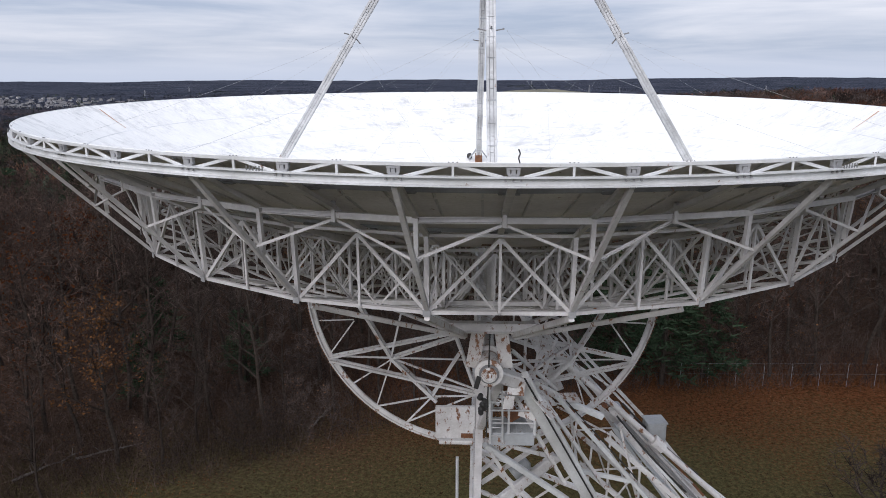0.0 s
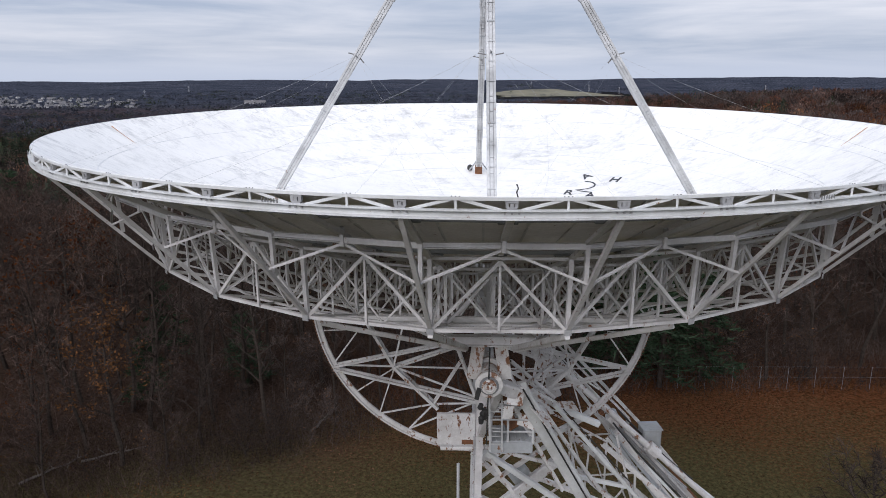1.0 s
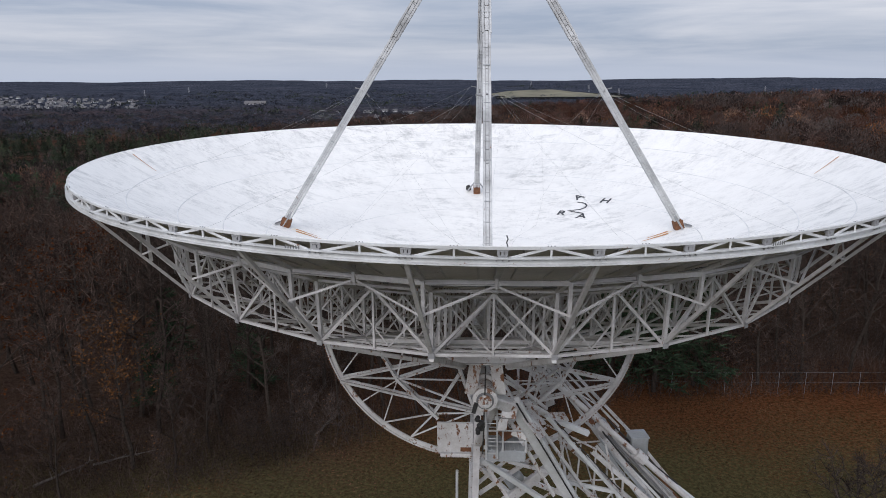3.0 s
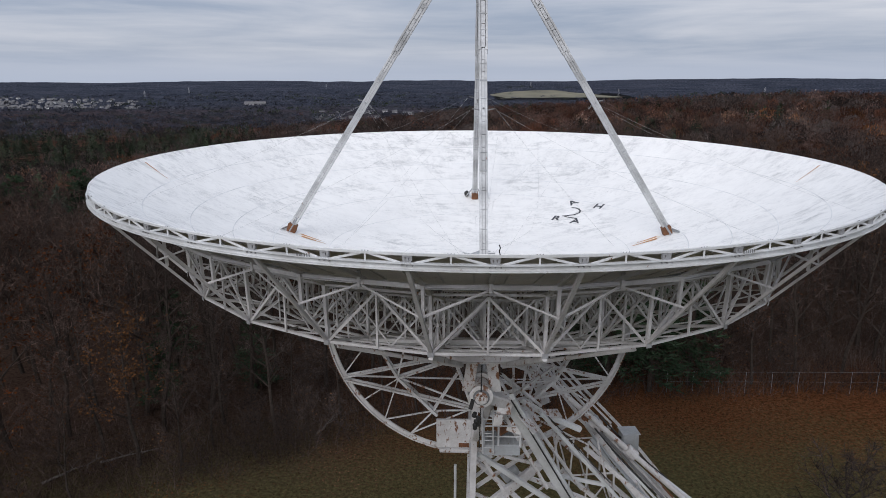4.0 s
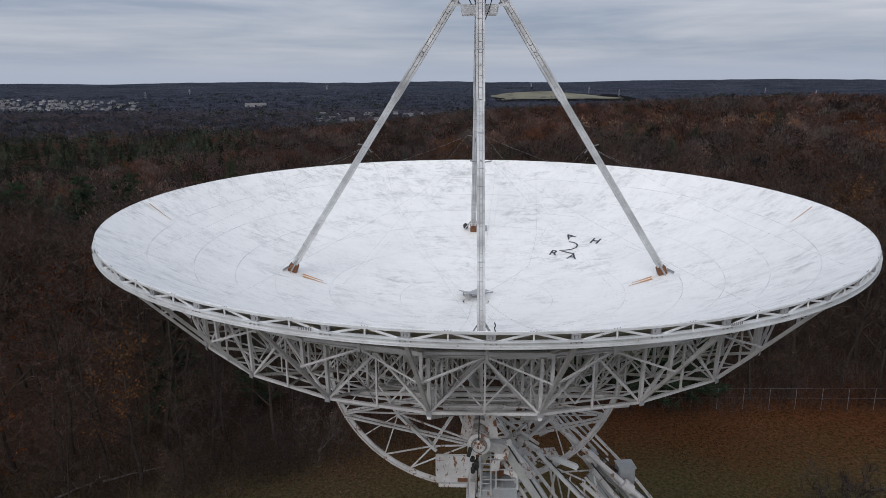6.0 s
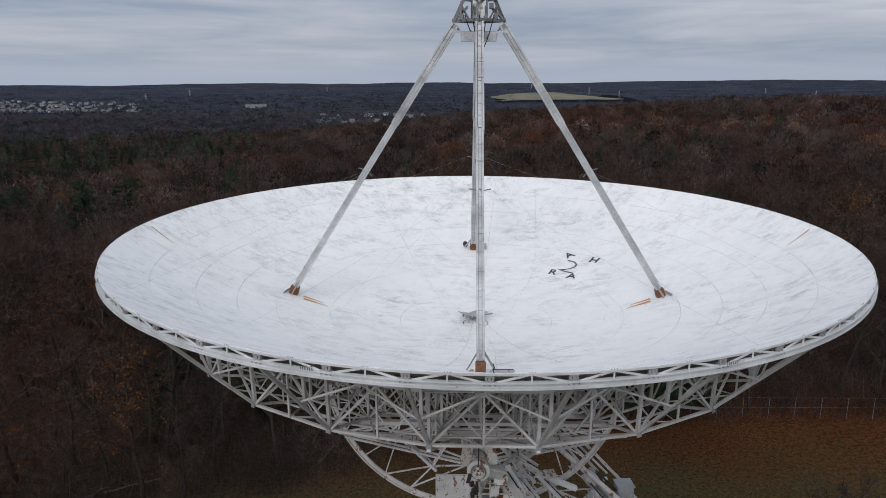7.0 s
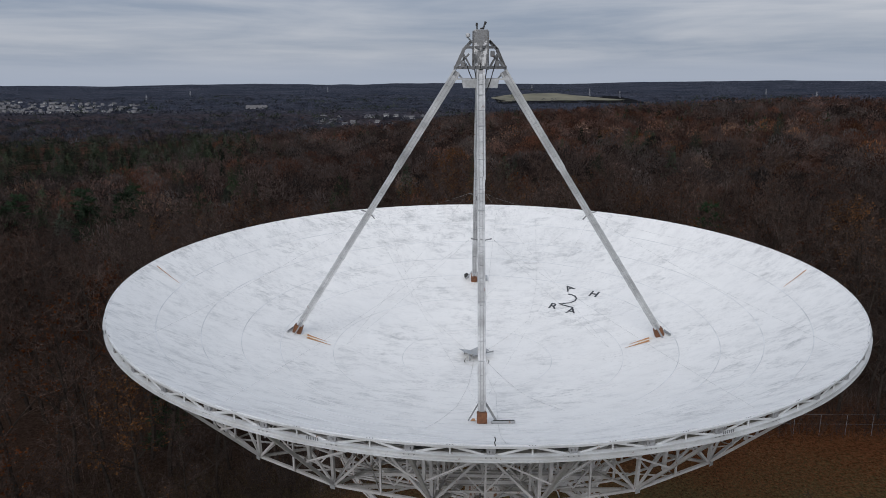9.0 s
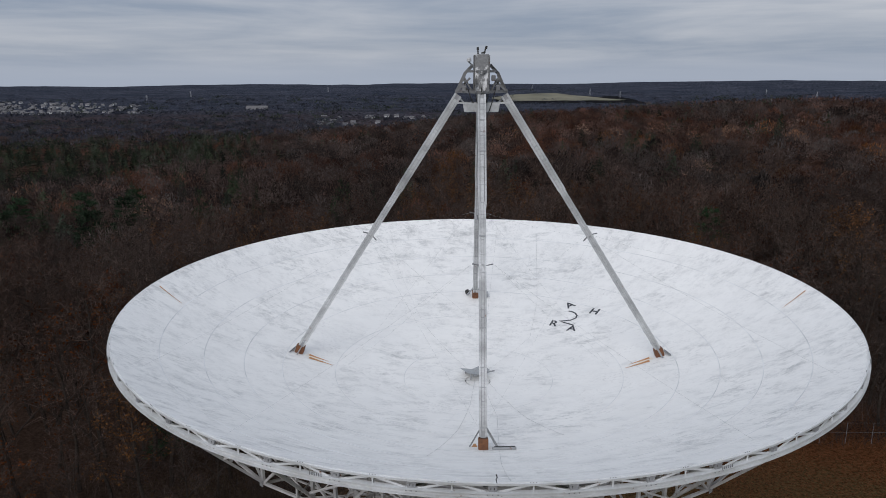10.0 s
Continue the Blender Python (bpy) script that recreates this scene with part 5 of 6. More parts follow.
class Soup:
    """Collects triangles and slim prisms for one mesh."""

    def __init__(self):
        self.v, self.f = [], []

    def limb(self, a, b, ra, rb, n=4):
        d = (b - a)
        if d.length < 1e-4:
            return
        d.normalize()
        x = d.cross(Vector((0.3, 0.7, 0.2)))
        x.normalize()
        y = d.cross(x)
        o = len(self.v)
        for q, r in ((a, ra), (b, rb)):
            for k in range(n):
                w = 2 * math.pi * k / n
                self.v.append(q + r * (x * math.cos(w) + y * math.sin(w)))
        for k in range(n):
            self.f.append((o + k, o + (k + 1) % n, o + n + (k + 1) % n, o + n + k))

    def sliver(self, a, b, w):
        o = len(self.v)
        d = (b - a).normalized()
        s = d.cross(Vector((random.uniform(-1, 1), random.uniform(-1, 1), random.uniform(-1, 1))))
        s.normalize()
        self.v += [a - s * w, a + s * w, b]
        self.f.append((o, o + 1, o + 2))

    def leaf(self, q, size):
        o = len(self.v)
        u = Vector((random.gauss(0, 1), random.gauss(0, 1), random.gauss(0, 0.6))).normalized()
        w = u.cross(Vector((random.gauss(0, 1), random.gauss(0, 1), random.gauss(0, 1)))).normalized()
        self.v += [q - u * size, q + w * size * 0.6, q + u * size, q - w * size * 0.6]
        self.f.append((o, o + 1, o + 2, o + 3))

    def mesh(self, name, mat):
        return mesh_of(name, self.v, self.f, mat)


def rnd_dir(up_bias=0.2, flat=1.0):
    return Vector((random.gauss(0, 1), random.gauss(0, 1), random.gauss(0, flat) + up_bias)).normalized()


def broadleaf(height, spread, limbs, twigs, leaves, trunk_r, base=0.35):
    """Trunk, limbs and crown of a tree that is bare or keeps some withered leaves."""
    wood, fine = Soup(), Soup()
    q, r = Vector((0, 0, -0.4)), trunk_r
    stem = [q]
    for i in range(6):
        q = q + Vector((random.gauss(0, 0.25), random.gauss(0, 0.25), height * 0.92 / 6))
        stem.append(q)
        wood.limb(stem[-2], q, trunk_r * (1 - i / 7), trunk_r * (1 - (i + 1) / 7), 6)
    ends = []
    for k in range(limbs):
        h = base + (1 - base) * (k + random.random()) / limbs
        i = min(5, int(h * 6))
        s0 = stem[i].lerp(stem[i + 1], h * 6 - i)
        a = k * 2.4 + random.random()
        reach = spread * (1.05 - 0.75 * (h - base) / (1 - base)) * random.uniform(0.7, 1.15)
        d = Vector((math.cos(a), math.sin(a), 0.55 + 0.7 * h))
        last, rr = s0, trunk_r * (1 - h) * 0.5 + 0.035
        for j in range(3):
            nxt = last + d * reach / 3 + rnd_dir(0.3) * reach * 0.09
            wood.limb(last, nxt, rr, rr * 0.6, 4)
            rr *= 0.6
            for m in range(3):
                e = nxt + (d * 0.4 + rnd_dir(0.35)) * reach * 0.28
                fine.limb(nxt, e, 0.028, 0.012, 3)
                ends.append((nxt, e))
            last = nxt
    for a, b in ends:
        for k in range(twigs):
            s0 = a.lerp(b, random.uniform(0.2, 1.0))
            e = s0 + ((b - a).normalized() * 0.5 + rnd_dir(0.35)) * random.uniform(0.35, 0.95)
            fine.sliver(s0, e, 0.017)
    leaf_soup = None
    if leaves:
        leaf_soup = Soup()
        for k in range(leaves):
            a, b = random.choice(ends)
            leaf_soup.leaf(a.lerp(b, random.random()) + rnd_dir(0, 1) * random.uniform(0.1, 0.75), random.uniform(0.08, 0.17))
    return wood, fine, leaf_soup


def make_tree(name, label, height, spread, limbs, twigs, leaves=0, leaf_mat=None, trunk_r=0.2, base=0.35):
    wood, fine, leaf_soup = broadleaf(height, spread, limbs, twigs, leaves, trunk_r, base)
    root = new(name)
    tagged(root, label, "tree", "woodland trees")
    part("trunk", wood.mesh("trunk", M_BARK), root)
    part("crown", fine.mesh("crown", M_TWIG), root)
    if leaf_soup:
        part("leaves", leaf_soup.mesh("leaves", leaf_mat), root)
    return root


def make_pine(height, spread):
    wood, fine = Soup(), Soup()
    wood.limb(Vector((0, 0, -0.4)), Vector((0, 0, height)), 0.22, 0.03, 7)
    tiers = int(height * 1.7)
    for k in range(tiers):
        h = 0.10 + 0.88 * k / tiers
        reach = spread * (1 - h) ** 0.8 * random.uniform(0.75, 1.15) + 0.25
        for j in range(6):
            a = random.random() * 6.283
            d = Vector((math.cos(a), math.sin(a), 0.12))
            s0 = Vector((0, 0, height * h))
            e = s0 + d * reach + Vector((0, 0, -0.10 * reach))
            wood.limb(s0, e, 0.035, 0.01, 3)
            for m in range(22):
                q = s0.lerp(e, random.uniform(0.25, 1.03)) + rnd_dir(0, 0.5) * 0.16
                fine.sliver(q, q + (d * 0.6 + rnd_dir(0.15, 0.6)) * random.uniform(0.3, 0.62), 0.07)
    root = new("pine_tree")
    tagged(root, "dense dark green pine at the wood's edge", "tree", "pines")
    part("trunk", wood.mesh("trunk", M_BARK), root)
    part("crown", fine.mesh("crown", M_NEEDLE), root)
    return root


random.seed(5)
BARE = "bare grey-brown woodland tree in late autumn"
kinds = [
    make_tree("bare_tree", BARE, 17, 4.2, 16, 9, 0, None, 0.20),
    make_tree("bare_tree", BARE, 19, 4.8, 18, 9, 0, None, 0.24),
    make_tree("bare_tree", BARE, 14, 3.6, 14, 10, 0, None, 0.15, 0.25),
    make_tree("bare_tree", BARE, 16, 3.8, 15, 9, 260, M_RED, 0.18),
    make_tree("oak_tree", "oak that keeps its withered orange-brown leaves", 16, 4.6, 16, 6, 1500, M_LEAF, 0.24),
    make_tree("oak_tree", "oak with dull red-brown withered leaves", 15, 4.2, 15, 6, 1100, M_RED, 0.2),
]
SAPLING = make_tree("sapling", "thin bare sapling in the undergrowth", 7, 2.2, 12, 9, 60, M_LEAF, 0.06, 0.12)
PINE = make_pine(9.5, 3.4)
EDGE = [(-120, -20), (-60, -2), (-40, 6), (-21, 16), (-9, 23.5), (-6, 25), (14, 33), (60, 36), (140, 30)]


def wood_edge(x):
    for (x0, y0), (x1, y1) in zip(EDGE, EDGE[1:]):
        if x0 <= x <= x1:
            return y0 + (y1 - y0) * (x - x0) / (x1 - x0)
    return 30


def stand(root, first, x, y, scale, sink=0.0):
    m = pose(x, y, ground_height(x, y) - sink, random.uniform(-3, 3), random.uniform(-3, 3), random.uniform(0, 360))
    if first:
        root.scale = (scale,) * 3
        root.matrix_basis = m @ Matrix.Diagonal((scale, scale, scale, 1))
        return root
    ob = copy_thing(root, m)
    ob.scale = (scale,) * 3
    return ob


PINE_SPOTS = [(16.5, 34.5, 1.15), (13.0, 36.5, 1.3), (20.5, 36.0, 1.1), (17.5, 39.5, 1.2), (11.0, 40.0, 1.0), (-68, 94, 1.9), (-58, 86, 1.3), (36, 80, 1.5), (-20, 34, 0.75), (-27, 30, 0.7), (-30, 40, 0.9), (-75, 120, 1.8), (-90, 130, 1.9), (-100, 118, 1.7), (-112, 140, 1.8), (-84, 145, 1.7)]
for i, (x, y, sc) in enumerate(PINE_SPOTS):
    stand(PINE, i == 0, x, y, sc)
used, spots = set(), []
random.seed(11)
tries = 0
while len(spots) < 480 and tries < 40000:
    tries += 1
    d = 44 + 92 * random.random() ** 0.8
    a = radians(random.uniform(50, 131))
    x, y = -0.5 + d * math.cos(a), -26 + d * math.sin(a)
    if y < wood_edge(x) + (3.0 if x < 0 else 2.0) or any((x - u) ** 2 + (y - w) ** 2 < 6.5 + 0.05 * d for u, w in spots):
        continue
    if 8 < x < 23 and y < 42:
        continue
    spots.append((x, y))
spots.sort(key=lambda q: (q[0] + 0.5) ** 2 + (q[1] + 26) ** 2)
joined = {}


def mesh_arrays(me):
    co = np.empty(len(me.vertices) * 3)
    me.vertices.foreach_get("co", co)
    return co.reshape(-1, 3), [tuple(q.vertices) for q in me.polygons]


ARRAYS = {}
for n_tree, (x, y) in enumerate(spots):
    pick = random.random()
    i = 0 if pick < 0.24 else 1 if pick < 0.42 else 2 if pick < 0.64 else 3 if pick < 0.91 else 4 if pick < 0.955 else 5
    low_edge = y < wood_edge(x) + 12 and x < 5
    sc = random.uniform(0.55, 0.8) if low_edge else random.uniform(0.82, 1.12)
    if n_tree < 320:
        stand(kinds[i], i not in used, x, y, sc)
        used.add(i)
        continue
    turn = random.uniform(0, 6.283)
    ca, sa = math.cos(turn) * sc, math.sin(turn) * sc
    for child in kinds[i].children:
        if child.data.name not in ARRAYS:
            ARRAYS[child.data.name] = mesh_arrays(child.data)
        co, faces = ARRAYS[child.data.name]
        v, f = joined.setdefault(child.data.materials[0].name, ([], []))
        o = sum(len(q) for q in v)
        v.append(np.stack([co[:, 0] * ca - co[:, 1] * sa + x, co[:, 0] * sa + co[:, 1] * ca + y, co[:, 2] * sc + ground_height(x, y)], 1))
        f += [tuple(o + k for k in q) for q in faces]
for mat_name, (v, f) in joined.items():
    tagged(new("woods_behind", mesh_of("woods_behind", np.concatenate(v), f, bpy.data.materials[mat_name])), "bare brown trees deeper in the woods", "woods", kind="stuff")
for x, y, sc in ((47, 62, 1.05), (50, 66, 1.0), (-50, 81, 0.95), (-44, 84, 0.9), (-5, 121, 1.15), (1, 123, 1.0), (58, 118, 1.0), (66, 124, 0.95), (20, 100, 0.9)):
    stand(kinds[4], False, x, y, sc)
first = True
for k in range(160):
    x = random.uniform(-75, 60)
    y = wood_edge(x) + random.uniform(0.3, 16) + (0.8 if x < 0 else 0.0)
    if 8 < x < 22 and y < 36:
        continue
    stand(SAPLING, first, x, y, random.uniform(0.35, 0.8))
    first = False

# bare bush on the lawn
bush = make_tree("bare_bush", "grey bare bush on the leafy lawn", 4.4, 3.0, 20, 8, 0, None, 0.07, 0.05)
bush.matrix_basis = pose(24.2, 15.6, 0, 0, 0, 40)
tagged(bush, "", "bush", "bushes")

# brush at the wood's edge and the far woods
brush = Soup()
random.seed(21)
for k in range(15000):
    x = random.uniform(-80, 62)
    y = wood_edge(x) + abs(random.gauss(0, 11)) + (0.6 if x < 0 else -0.4)
    z = ground_height(x, y)
    for m in range(2):
        q = Vector((x + random.gauss(0, 0.5), y + random.gauss(0, 0.5), z - 0.05))
        brush.sliver(q, q + Vector((random.gauss(0, 0.8), random.gauss(0, 0.8), random.uniform(0.5, 2.6))), 0.017)
tagged(new("brush", brush.mesh("brush", M_TWIG)), "tangled brown brush along the edge of the woods", "undergrowth", kind="stuff")


def tri_mesh(name, co, mat, tones=None):
    """A mesh of loose triangles: every three rows of co are one; tones has a number for each triangle."""
    n = len(co)
    me = bpy.data.meshes.new(name)
    me.vertices.add(n)
    me.vertices.foreach_set("co", co.astype(np.float32).ravel())
    me.loops.add(n)
    me.loops.foreach_set("vertex_index", np.arange(n, dtype=np.int32))
    me.polygons.add(n // 3)
    me.polygons.foreach_set("loop_start", np.arange(0, n, 3, dtype=np.int32))
    me.materials.append(mat)
    if tones is not None:
        me.attributes.new("tone", "FLOAT", "FACE").data.foreach_set("value", tones.astype(np.float32))
    me.update(calc_edges=True)
    return me


def crown_tufts(rg, centres, blades, length, width, conical):
    """Twig and leaf tufts over uneven domes: centres holds x, y, z of the top, radius and depth."""
    n = len(centres)
    c = np.repeat(np.array(centres), blades, 0)
    m = n * blades
    th = rg.uniform(0, 2 * np.pi, m)
    uz = rg.uniform(-0.35, 1.0, m)
    ring = np.sqrt(np.maximum(0, 1 - uz * uz))
    if conical:
        uz = 1 - 2 * rg.random(m) ** 0.6
        ring = (1 - uz) * 0.5 * rg.uniform(0.75, 1.1, m)
    u = np.stack([ring * np.cos(th), ring * np.sin(th), uz], 1)
    # each dome bulges in a few directions, so that no outline is round
    bulge = np.repeat(rg.uniform(0, 2 * np.pi, (n, 3)), blades, 0)
    lump = 1 + 0.20 * np.sin(2 * th + bulge[:, 0]) + 0.15 * np.sin(3 * th + 4 * uz + bulge[:, 1]) + 0.10 * np.sin(7 * th - 6 * uz + bulge[:, 2])
    fill = np.where(rg.random(m) < 0.3, rg.uniform(0.35, 0.9, m), rg.uniform(0.86, 1.06, m))
    q = np.stack([c[:, 0] + u[:, 0] * c[:, 3] * lump * fill, c[:, 1] + u[:, 1] * c[:, 3] * lump * fill, c[:, 2] - c[:, 4] + u[:, 2] * c[:, 4] * fill * (0.8 + 0.2 * lump)], 1)
    d = u * 0.55 + rg.normal(0, 0.45, (m, 3)) + np.array([0, 0, 0.0 if conical else 0.45])
    d /= np.linalg.norm(d, axis=1)[:, None]
    side = np.cross(d, rg.normal(0, 1, (m, 3)))
    side /= np.linalg.norm(side, axis=1)[:, None] + 1e-6
    ln = (length * rg.uniform(0.5, 1.3, m))[:, None]
    w = (width * rg.uniform(0.5, 1.4, m))[:, None]
    return np.stack([q - side * w, q + side * w, q + d * ln], 1).reshape(-1, 3)


def patchy(x, y, s, off):
    return noise.noise((x * s, y * s, off))


def open_land(x, y):
    """1 where the woods leave open ground: the meadow and the settlements."""
    m = smooth(60, 130, x) * (1 - smooth(680, 760, x)) * smooth(2450, 2700, y) * (1 - smooth(3250, 3400, y))
    b = -x / max(y, 1.0)
    v = smooth(0.46, 0.50, b) * (1 - smooth(0.70, 0.76, b)) * smooth(1650, 1800, y) * (1 - smooth(2700, 2900, y))
    w = smooth(0.03, 0.06, b) * (1 - smooth(0.21, 0.25, b)) * smooth(1080, 1180, y) * (1 - smooth(1620, 1720, y))
    gap = noise.noise((x * 0.012, y * 0.006, 4.0))
    return max(m, 0.75 * max(v, w) * (1.0 if gap > -0.1 else 0.35))


cv, cf = [], []
rings_, r = [], 104.0
while r < 4780:
    rings_.append(r)
    r *= 1.0115
CA = 250
for r in rings_:
    for k in range(CA + 1):
        a = radians(49 + 82 * k / CA)
        x, y = r * math.cos(a), r * math.sin(a) - 26
        if r < 700:
            dome = max(0.0, 1 - 1.1 * noise.voronoi((x / 7.5, y / 7.5, 0.5))[0][0] ** 2)
            tall = 4.2 + 1.5 * noise.noise((x * 0.02, y * 0.02, 8.0)) + 1.8 * dome
        else:
            tall = 8.5 + 3.0 * noise.noise((x * 0.008, y * 0.005, 8.0))
        cv.append((x, y, ground_height(x, y) - 0.5 + tall * smooth(104, 128, r) * (1 - open_land(x, y))))
for i in range(len(rings_) - 1):
    for k in range(CA):
        o = i * (CA + 1) + k
        cf.append((o, o + 1, o + CA + 2, o + CA + 1))
tagged(new("woods_canopy", mesh_of("woods_canopy", cv, cf, M_CANOPY, True)), "unbroken canopy of bare brown woods over the hills, haze-tinted far off", "woods", kind="stuff")

FAR_KINDS = {
    "bare": ("woods_bare", "bare grey-brown woods over rolling ground", M_FAR),
    "red": ("woods_oak", "rust-coloured oaks among the bare woods", M_FAR_RED),
    "orange": ("woods_orange", "scattered orange-leaved oaks", M_FAR_ORANGE),
    "pine": ("woods_pine", "dark green pines among the bare woods", M_FAR_PINE),
    "hill": ("woods_hills", "bare woods on the far hills, coloured blue-grey for haze", M_HAZEWOOD),
}


def far_kind(x, y, d, rng):
    """What grows at a spot: pines in stands, red oaks on the eastern hill, bare woods elsewhere."""
    bearing = math.degrees(math.atan2(x, y + 26))
    pine = patchy(x, y, 0.012, 15.0) * 0.5
    if -40 < bearing < -17 and 400 < d < 800:
        pine += 0.85 - 0.03 * max(0.0, bearing + 26)
    if bearing < -14 and 170 < d <= 400:
        pine += 0.14
    if 6 < bearing < 15 and 240 < d < 350:
        pine += 0.35
    if 1500 < d and patchy(x, y, 0.0022, 2.0) > 0.22:
        pine += 0.5
    if rng.random() < pine:
        return "pine"
    red = patchy(x, y, 0.007, 5.0) * 0.8 + 0.15
    if bearing > 2 and 240 < d < 1100:
        red += 0.46
    if bearing < -2 and 560 < d < 800:
        red += 0.20
    if d > 1000:
        red -= 0.30 + 0.0004 * (d - 1000)
    if rng.random() < red:
        return "orange" if rng.random() < 0.13 and d < 420 else "red"
    # bare crowns give way to haze-coloured ones between 620 and 1120 m
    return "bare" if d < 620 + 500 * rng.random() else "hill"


rng = random.Random(31)
rg = np.random.default_rng(31)
soups = {key: [] for key in FAR_KINDS}
# nearest and farthest distance, room for each crown, crown radius, tufts on each, their length and half width
BELTS = [(112, 300, 50, 4.4, 420, 0.95, 0.10), (300, 700, 90, 5.2, 165, 1.25, 0.20), (700, 1500, 230, 7.4, 56, 2.2, 0.45), (1500, 3500, 1500, 13.0, 22, 4.0, 1.5)]
for d0, d1, room, size, blades, length, width in BELTS:
    spots_by = {key: [] for key in FAR_KINDS}
    count = int(radians(78) / 2 * (d1 ** 2 - d0 ** 2) / room)
    for k in range(count):
        d = math.sqrt(d0 ** 2 + (d1 ** 2 - d0 ** 2) * rng.random())
        a = radians(rng.uniform(51, 129))
        x, y = d * math.cos(a), d * math.sin(a) - 26
        if open_land(x, y) > 0.3 and rng.random() > 0.04:
            continue
        key = far_kind(x, y, d, rng)
        r = size * rng.uniform(0.6, 1.25)
        tall = rng.uniform(8.5, 15.0) * (1.0 if d1 < 1600 else 0.8) + (2.5 if key == "pine" else 0) + 0.25 * (r - 4)
        spots_by[key].append((x, y, ground_height(x, y) + tall, r * (0.7 if key == "pine" and d1 < 800 else 1.0), min(r * 0.95, tall * 0.55) * (1.25 if key == "pine" else 1.0)))
    for key, spots_k in spots_by.items():
        if spots_k:
            soups[key].append((crown_tufts(rg, spots_k, blades, length, width, key == "pine" and d1 < 800), np.repeat(rg.random(len(spots_k)) ** 1.3, blades)))
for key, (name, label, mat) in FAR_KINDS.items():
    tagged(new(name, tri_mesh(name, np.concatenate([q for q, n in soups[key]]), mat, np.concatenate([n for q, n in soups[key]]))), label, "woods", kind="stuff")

# fallen leaves scattered over the lawn, thicker towards the woods
rg = np.random.default_rng(8)
n_leaf = 46000
lx, ly = rg.uniform(-32, 46, n_leaf), 12 + 26 * rg.random(n_leaf) ** 0.7
keep = np.array([y < wood_edge(x) + 3.0 and rg.random() < 0.25 + 0.75 * smooth(-14, 2, y - wood_edge(x)) for x, y in zip(lx, ly)])
lx, ly = lx[keep], ly[keep]
n_leaf = len(lx)
lz = np.array([ground_height(x, y) for x, y in zip(lx, ly)]) + 0.03
mid = np.stack([lx, ly, lz], 1)
u = rg.normal(0, 1, (n_leaf, 3)) * np.array([1, 1, 0.35])
u /= np.linalg.norm(u, axis=1)[:, None]
w = np.cross(u, np.array([0, 0, 1]) + rg.normal(0, 0.3, (n_leaf, 3)))
w /= np.linalg.norm(w, axis=1)[:, None]
ls = rg.uniform(0.05, 0.13, n_leaf)[:, None]
tagged(new("fallen_leaves", tri_mesh("fallen_leaves", np.stack([mid - u * ls, mid + w * ls * 0.7, mid + u * ls], 1).reshape(-1, 3), M_FALLEN)), "brown fallen leaves scattered over the lawn", "leaves", kind="stuff")


def fallen_log(x0, y0, x1, y1, r):
    """A bare trunk lying on the slope, with broken stubs of limbs."""
    a, b = Vector((x0, y0, ground_height(x0, y0) + r)), Vector((x1, y1, ground_height(x1, y1) + 0.5))
    wood = Soup()
    pts = [a.lerp(b, k / 6) + Vector((random.gauss(0, 0.12), random.gauss(0, 0.12), 0)) for k in range(7)]
    for k in range(6):
        wood.limb(pts[k], pts[k + 1], r * (1 - k / 8), r * (1 - (k + 1) / 8), 7)
    root = new("fallen_log")
    tagged(root, "pale bare trunk fallen at the wood's edge", "log", "fallen logs")
    part("trunk", wood.mesh("trunk", M_DEADWOOD), root)
    for k in range(2, 6):
        stub = Soup()
        stub.limb(pts[k], pts[k] + rnd_dir(0.4) * random.uniform(0.3, 0.9), 0.035, 0.012, 5)
        part("limb", stub.mesh("limb", M_DEADWOOD), root)


random.seed(43)
fallen_log(-30.8, 17.6, -27.4, 20.9, 0.11)
fallen_log(-28.0, 20.7, -23.9, 22.2, 0.09)
fallen_log(-12.5, 25.5, -11.2, 29.5, 0.10)

# the village, the far meadow and the pylons
def make_house(w, d, h):
    house = new("house")
    tagged(house, "pale house with a grey pitched roof in the valley", "house", "village houses")
    part("wall", box_mesh("wall", w, d, h, M_SIDING, 0.05), house)
    rv = [(-w / 2 - 0.4, -d / 2 - 0.4, h), (w / 2 + 0.4, -d / 2 - 0.4, h), (w / 2 + 0.4, d / 2 + 0.4, h), (-w / 2 - 0.4, d / 2 + 0.4, h), (-w / 2 - 0.4, 0, h + d * 0.55), (w / 2 + 0.4, 0, h + d * 0.55)]
    part("roof", mesh_of("roof", rv, [(0, 1, 5, 4), (2, 3, 4, 5), (0, 4, 3), (1, 2, 5), (3, 2, 1, 0)], M_ROOF), house)
    for x in (-w * 0.3, 0, w * 0.3):
        part("window", box_mesh("window", 1.4, 0.12, 1.6, M_PANE, 0.02), house, pose(x, -d / 2 - 0.02, h * 0.55))
    part("door", box_mesh("door", 1.1, 0.1, 2.1, M_ROOF, 0.02), house, pose(w * 0.14, -d / 2 - 0.03, 0))
    return house


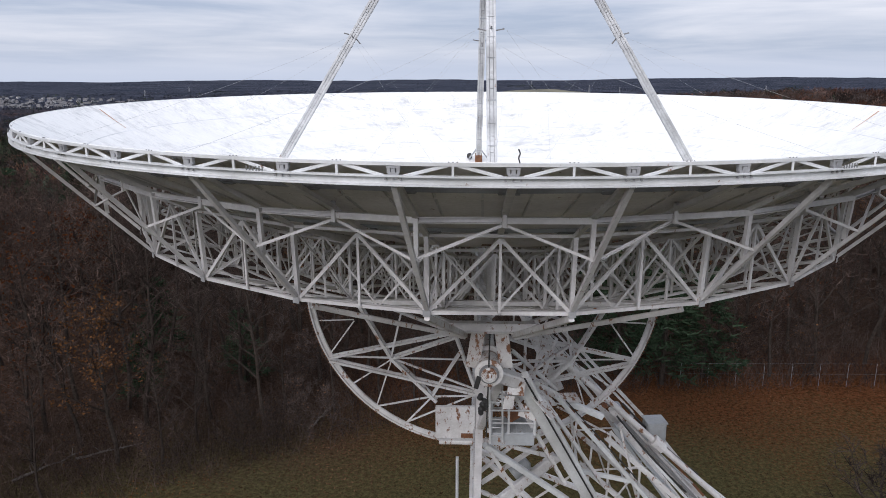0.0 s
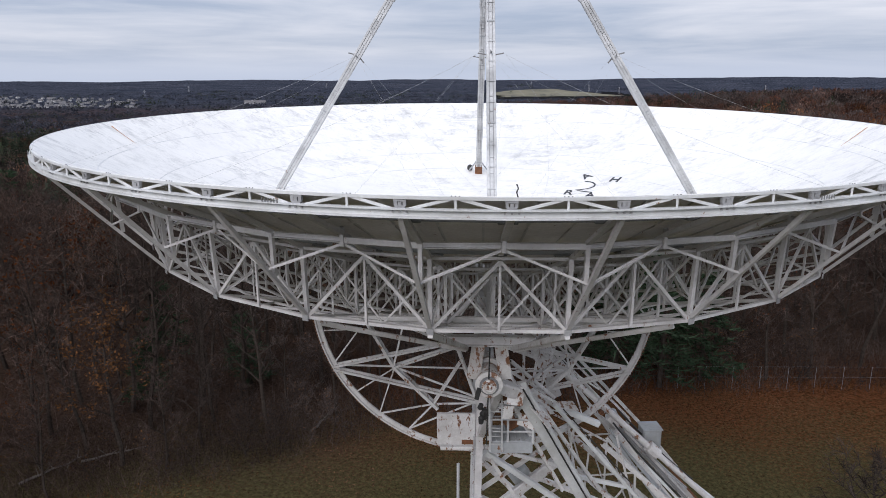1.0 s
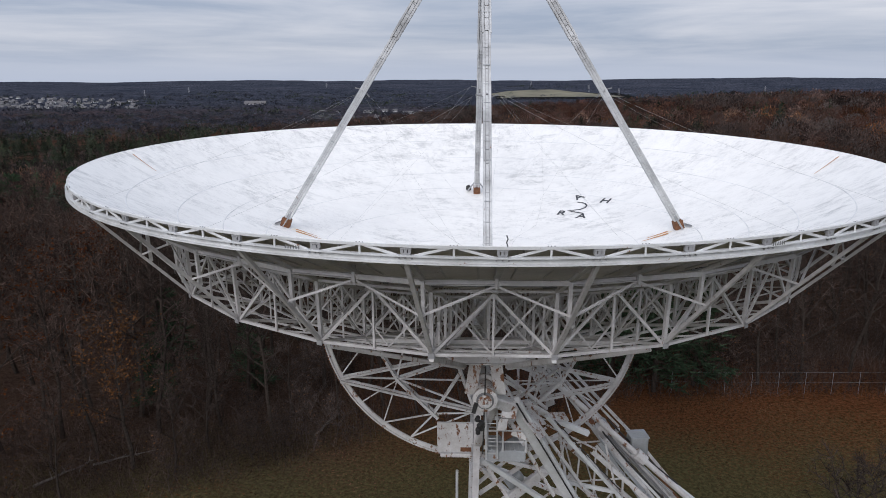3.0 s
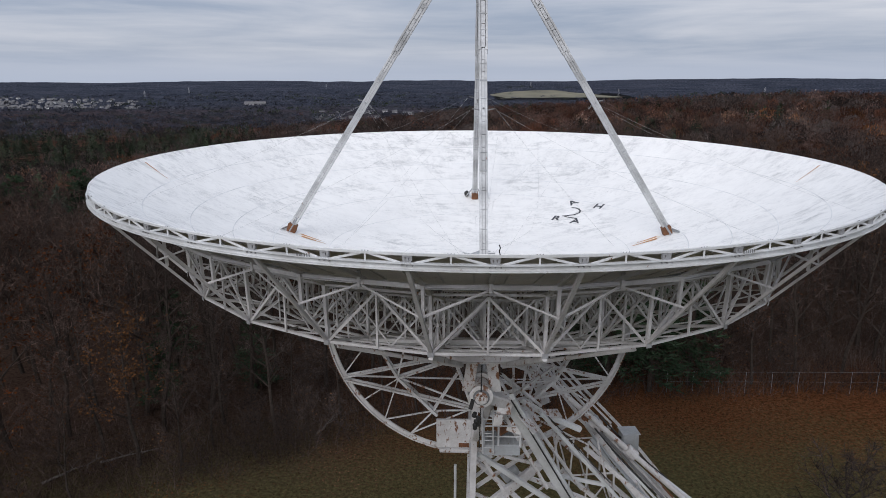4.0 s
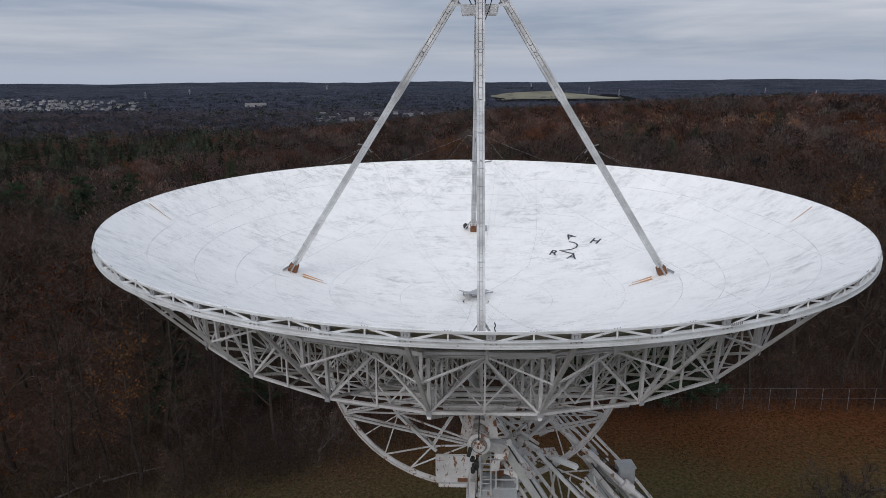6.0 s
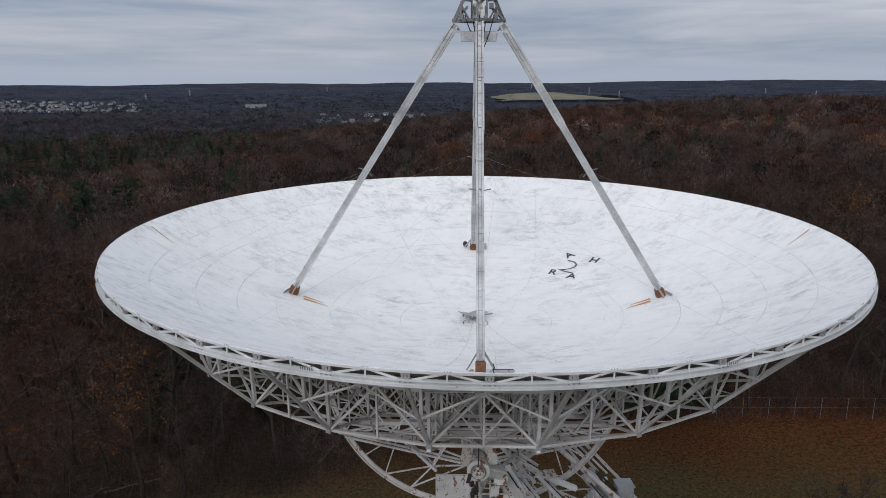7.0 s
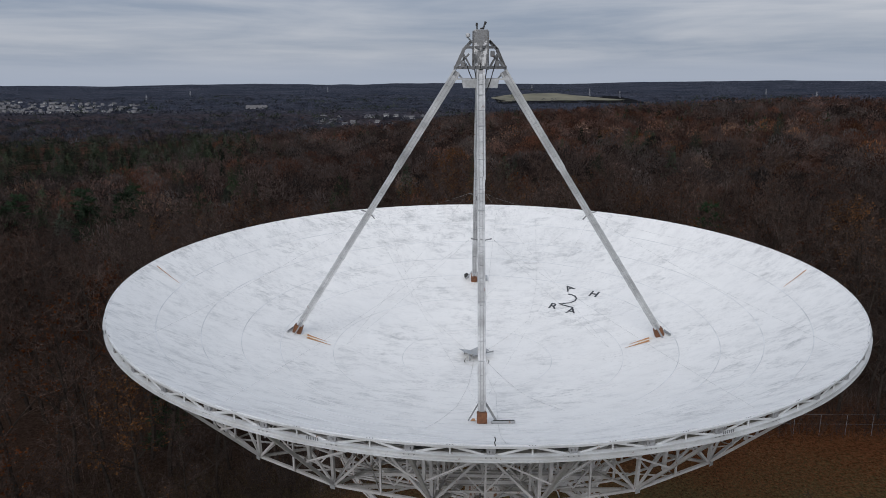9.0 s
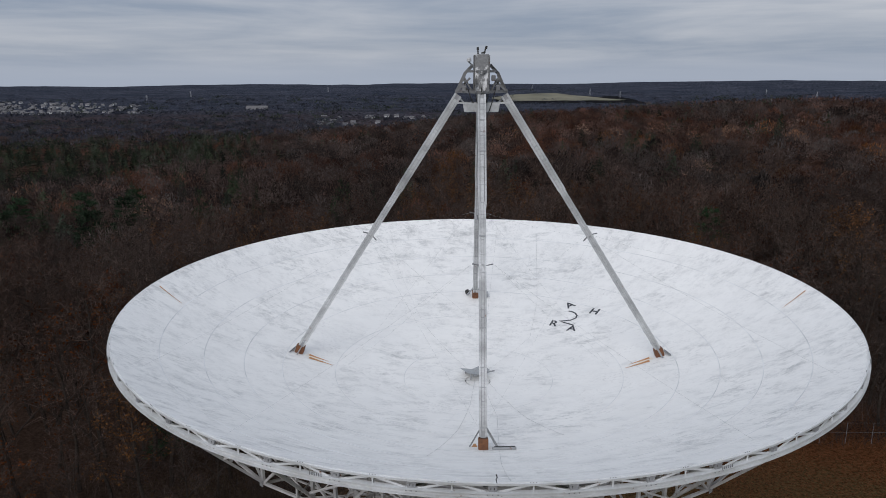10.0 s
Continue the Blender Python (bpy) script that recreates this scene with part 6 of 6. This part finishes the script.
random.seed(77)
homes = [make_house(10, 8, 5), make_house(13, 9, 5), make_house(9, 7, 6)]
for k in range(205):
    if k < 165:
        y = random.uniform(1750, 2700)
        x = -y * (0.47 + 0.22 * random.random() ** 0.8)
    else:
        y = random.uniform(1150, 1650)
        x = -y * random.uniform(0.05, 0.22)
    m = pose(x, y, ground_height(x, y) + (1.0 if k < 165 else -1.5), 0, 0, random.choice((0, 20, -25, 80)))
    if k < 3:
        homes[k].matrix_basis = m
    else:
        copy_thing(homes[k % 3], m)

store = make_house(64, 18, 3.2)
store.matrix_basis = pose(-640, 2105, ground_height(-640, 2105) + 5)
tagged(store, "long low pale building among the far woods", "building")

mv, mf = [], []
for i in range(13):
    for k in range(25):
        u, w = i / 12, k / 24
        x = 120 + 500 * w + 40 * math.sin(5 * u)
        y = 2950 + 330 * u * (0.35 + 0.65 * math.sin(math.pi * (0.15 + 0.8 * w))) + 60 * noise.noise((w * 4, u * 3, 1.0))
        mv.append((x, y, ground_height(x, y) + 3.0))
for i in range(12):
    for k in range(24):
        mf.append((i * 25 + k, i * 25 + k + 1, (i + 1) * 25 + k + 1, (i + 1) * 25 + k))
tagged(new("meadow", mesh_of("meadow", mv, mf, M_MEADOW, True)), "pale dry meadow among the far woods", "meadow", kind="structure")


def make_pylon():
    pylon = new("pylon")
    tagged(pylon, "thin grey lattice power pylon on the far hills", "pylon", "pylons")
    for sx in (-1, 1):
        for sy in (-1, 1):
            member("pylon_leg", (sx * 4, sy * 4, 0), (sx * 0.8, sy * 0.8, 46), 0.6, 0.6, pylon, "angle", "core")
    for z, w in ((30, 7), (37, 9), (44, 6)):
        member("pylon_arm", (-w, 0, z), (w, 0, z), 0.6, 0.8, pylon, "angle", "core")
    for z in range(4, 44, 8):
        k = 4 - 3.2 * z / 46
        member("pylon_brace", (-k, -k, z), (k, -k, z + 7), 0.4, 0.4, pylon, "angle", "core")
    return pylon


PYLON = make_pylon()
for k, (bearing, d) in enumerate(((-24.6, 3300), (-21.5, 3500), (-11.2, 3700), (5.0, 3600), (9.5, 3300), (11.8, 3200), (22.2, 3500), (25.5, 3300))):
    x, y = d * math.sin(radians(bearing)), d * math.cos(radians(bearing)) - 26
    m = pose(x, y, ground_height(x, y) - 1, 0, 0, 30)
    tower = PYLON if k == 0 else copy_thing(PYLON, m)
    tower.matrix_basis = m @ Matrix.Diagonal((0.72, 0.72, 0.72, 1))
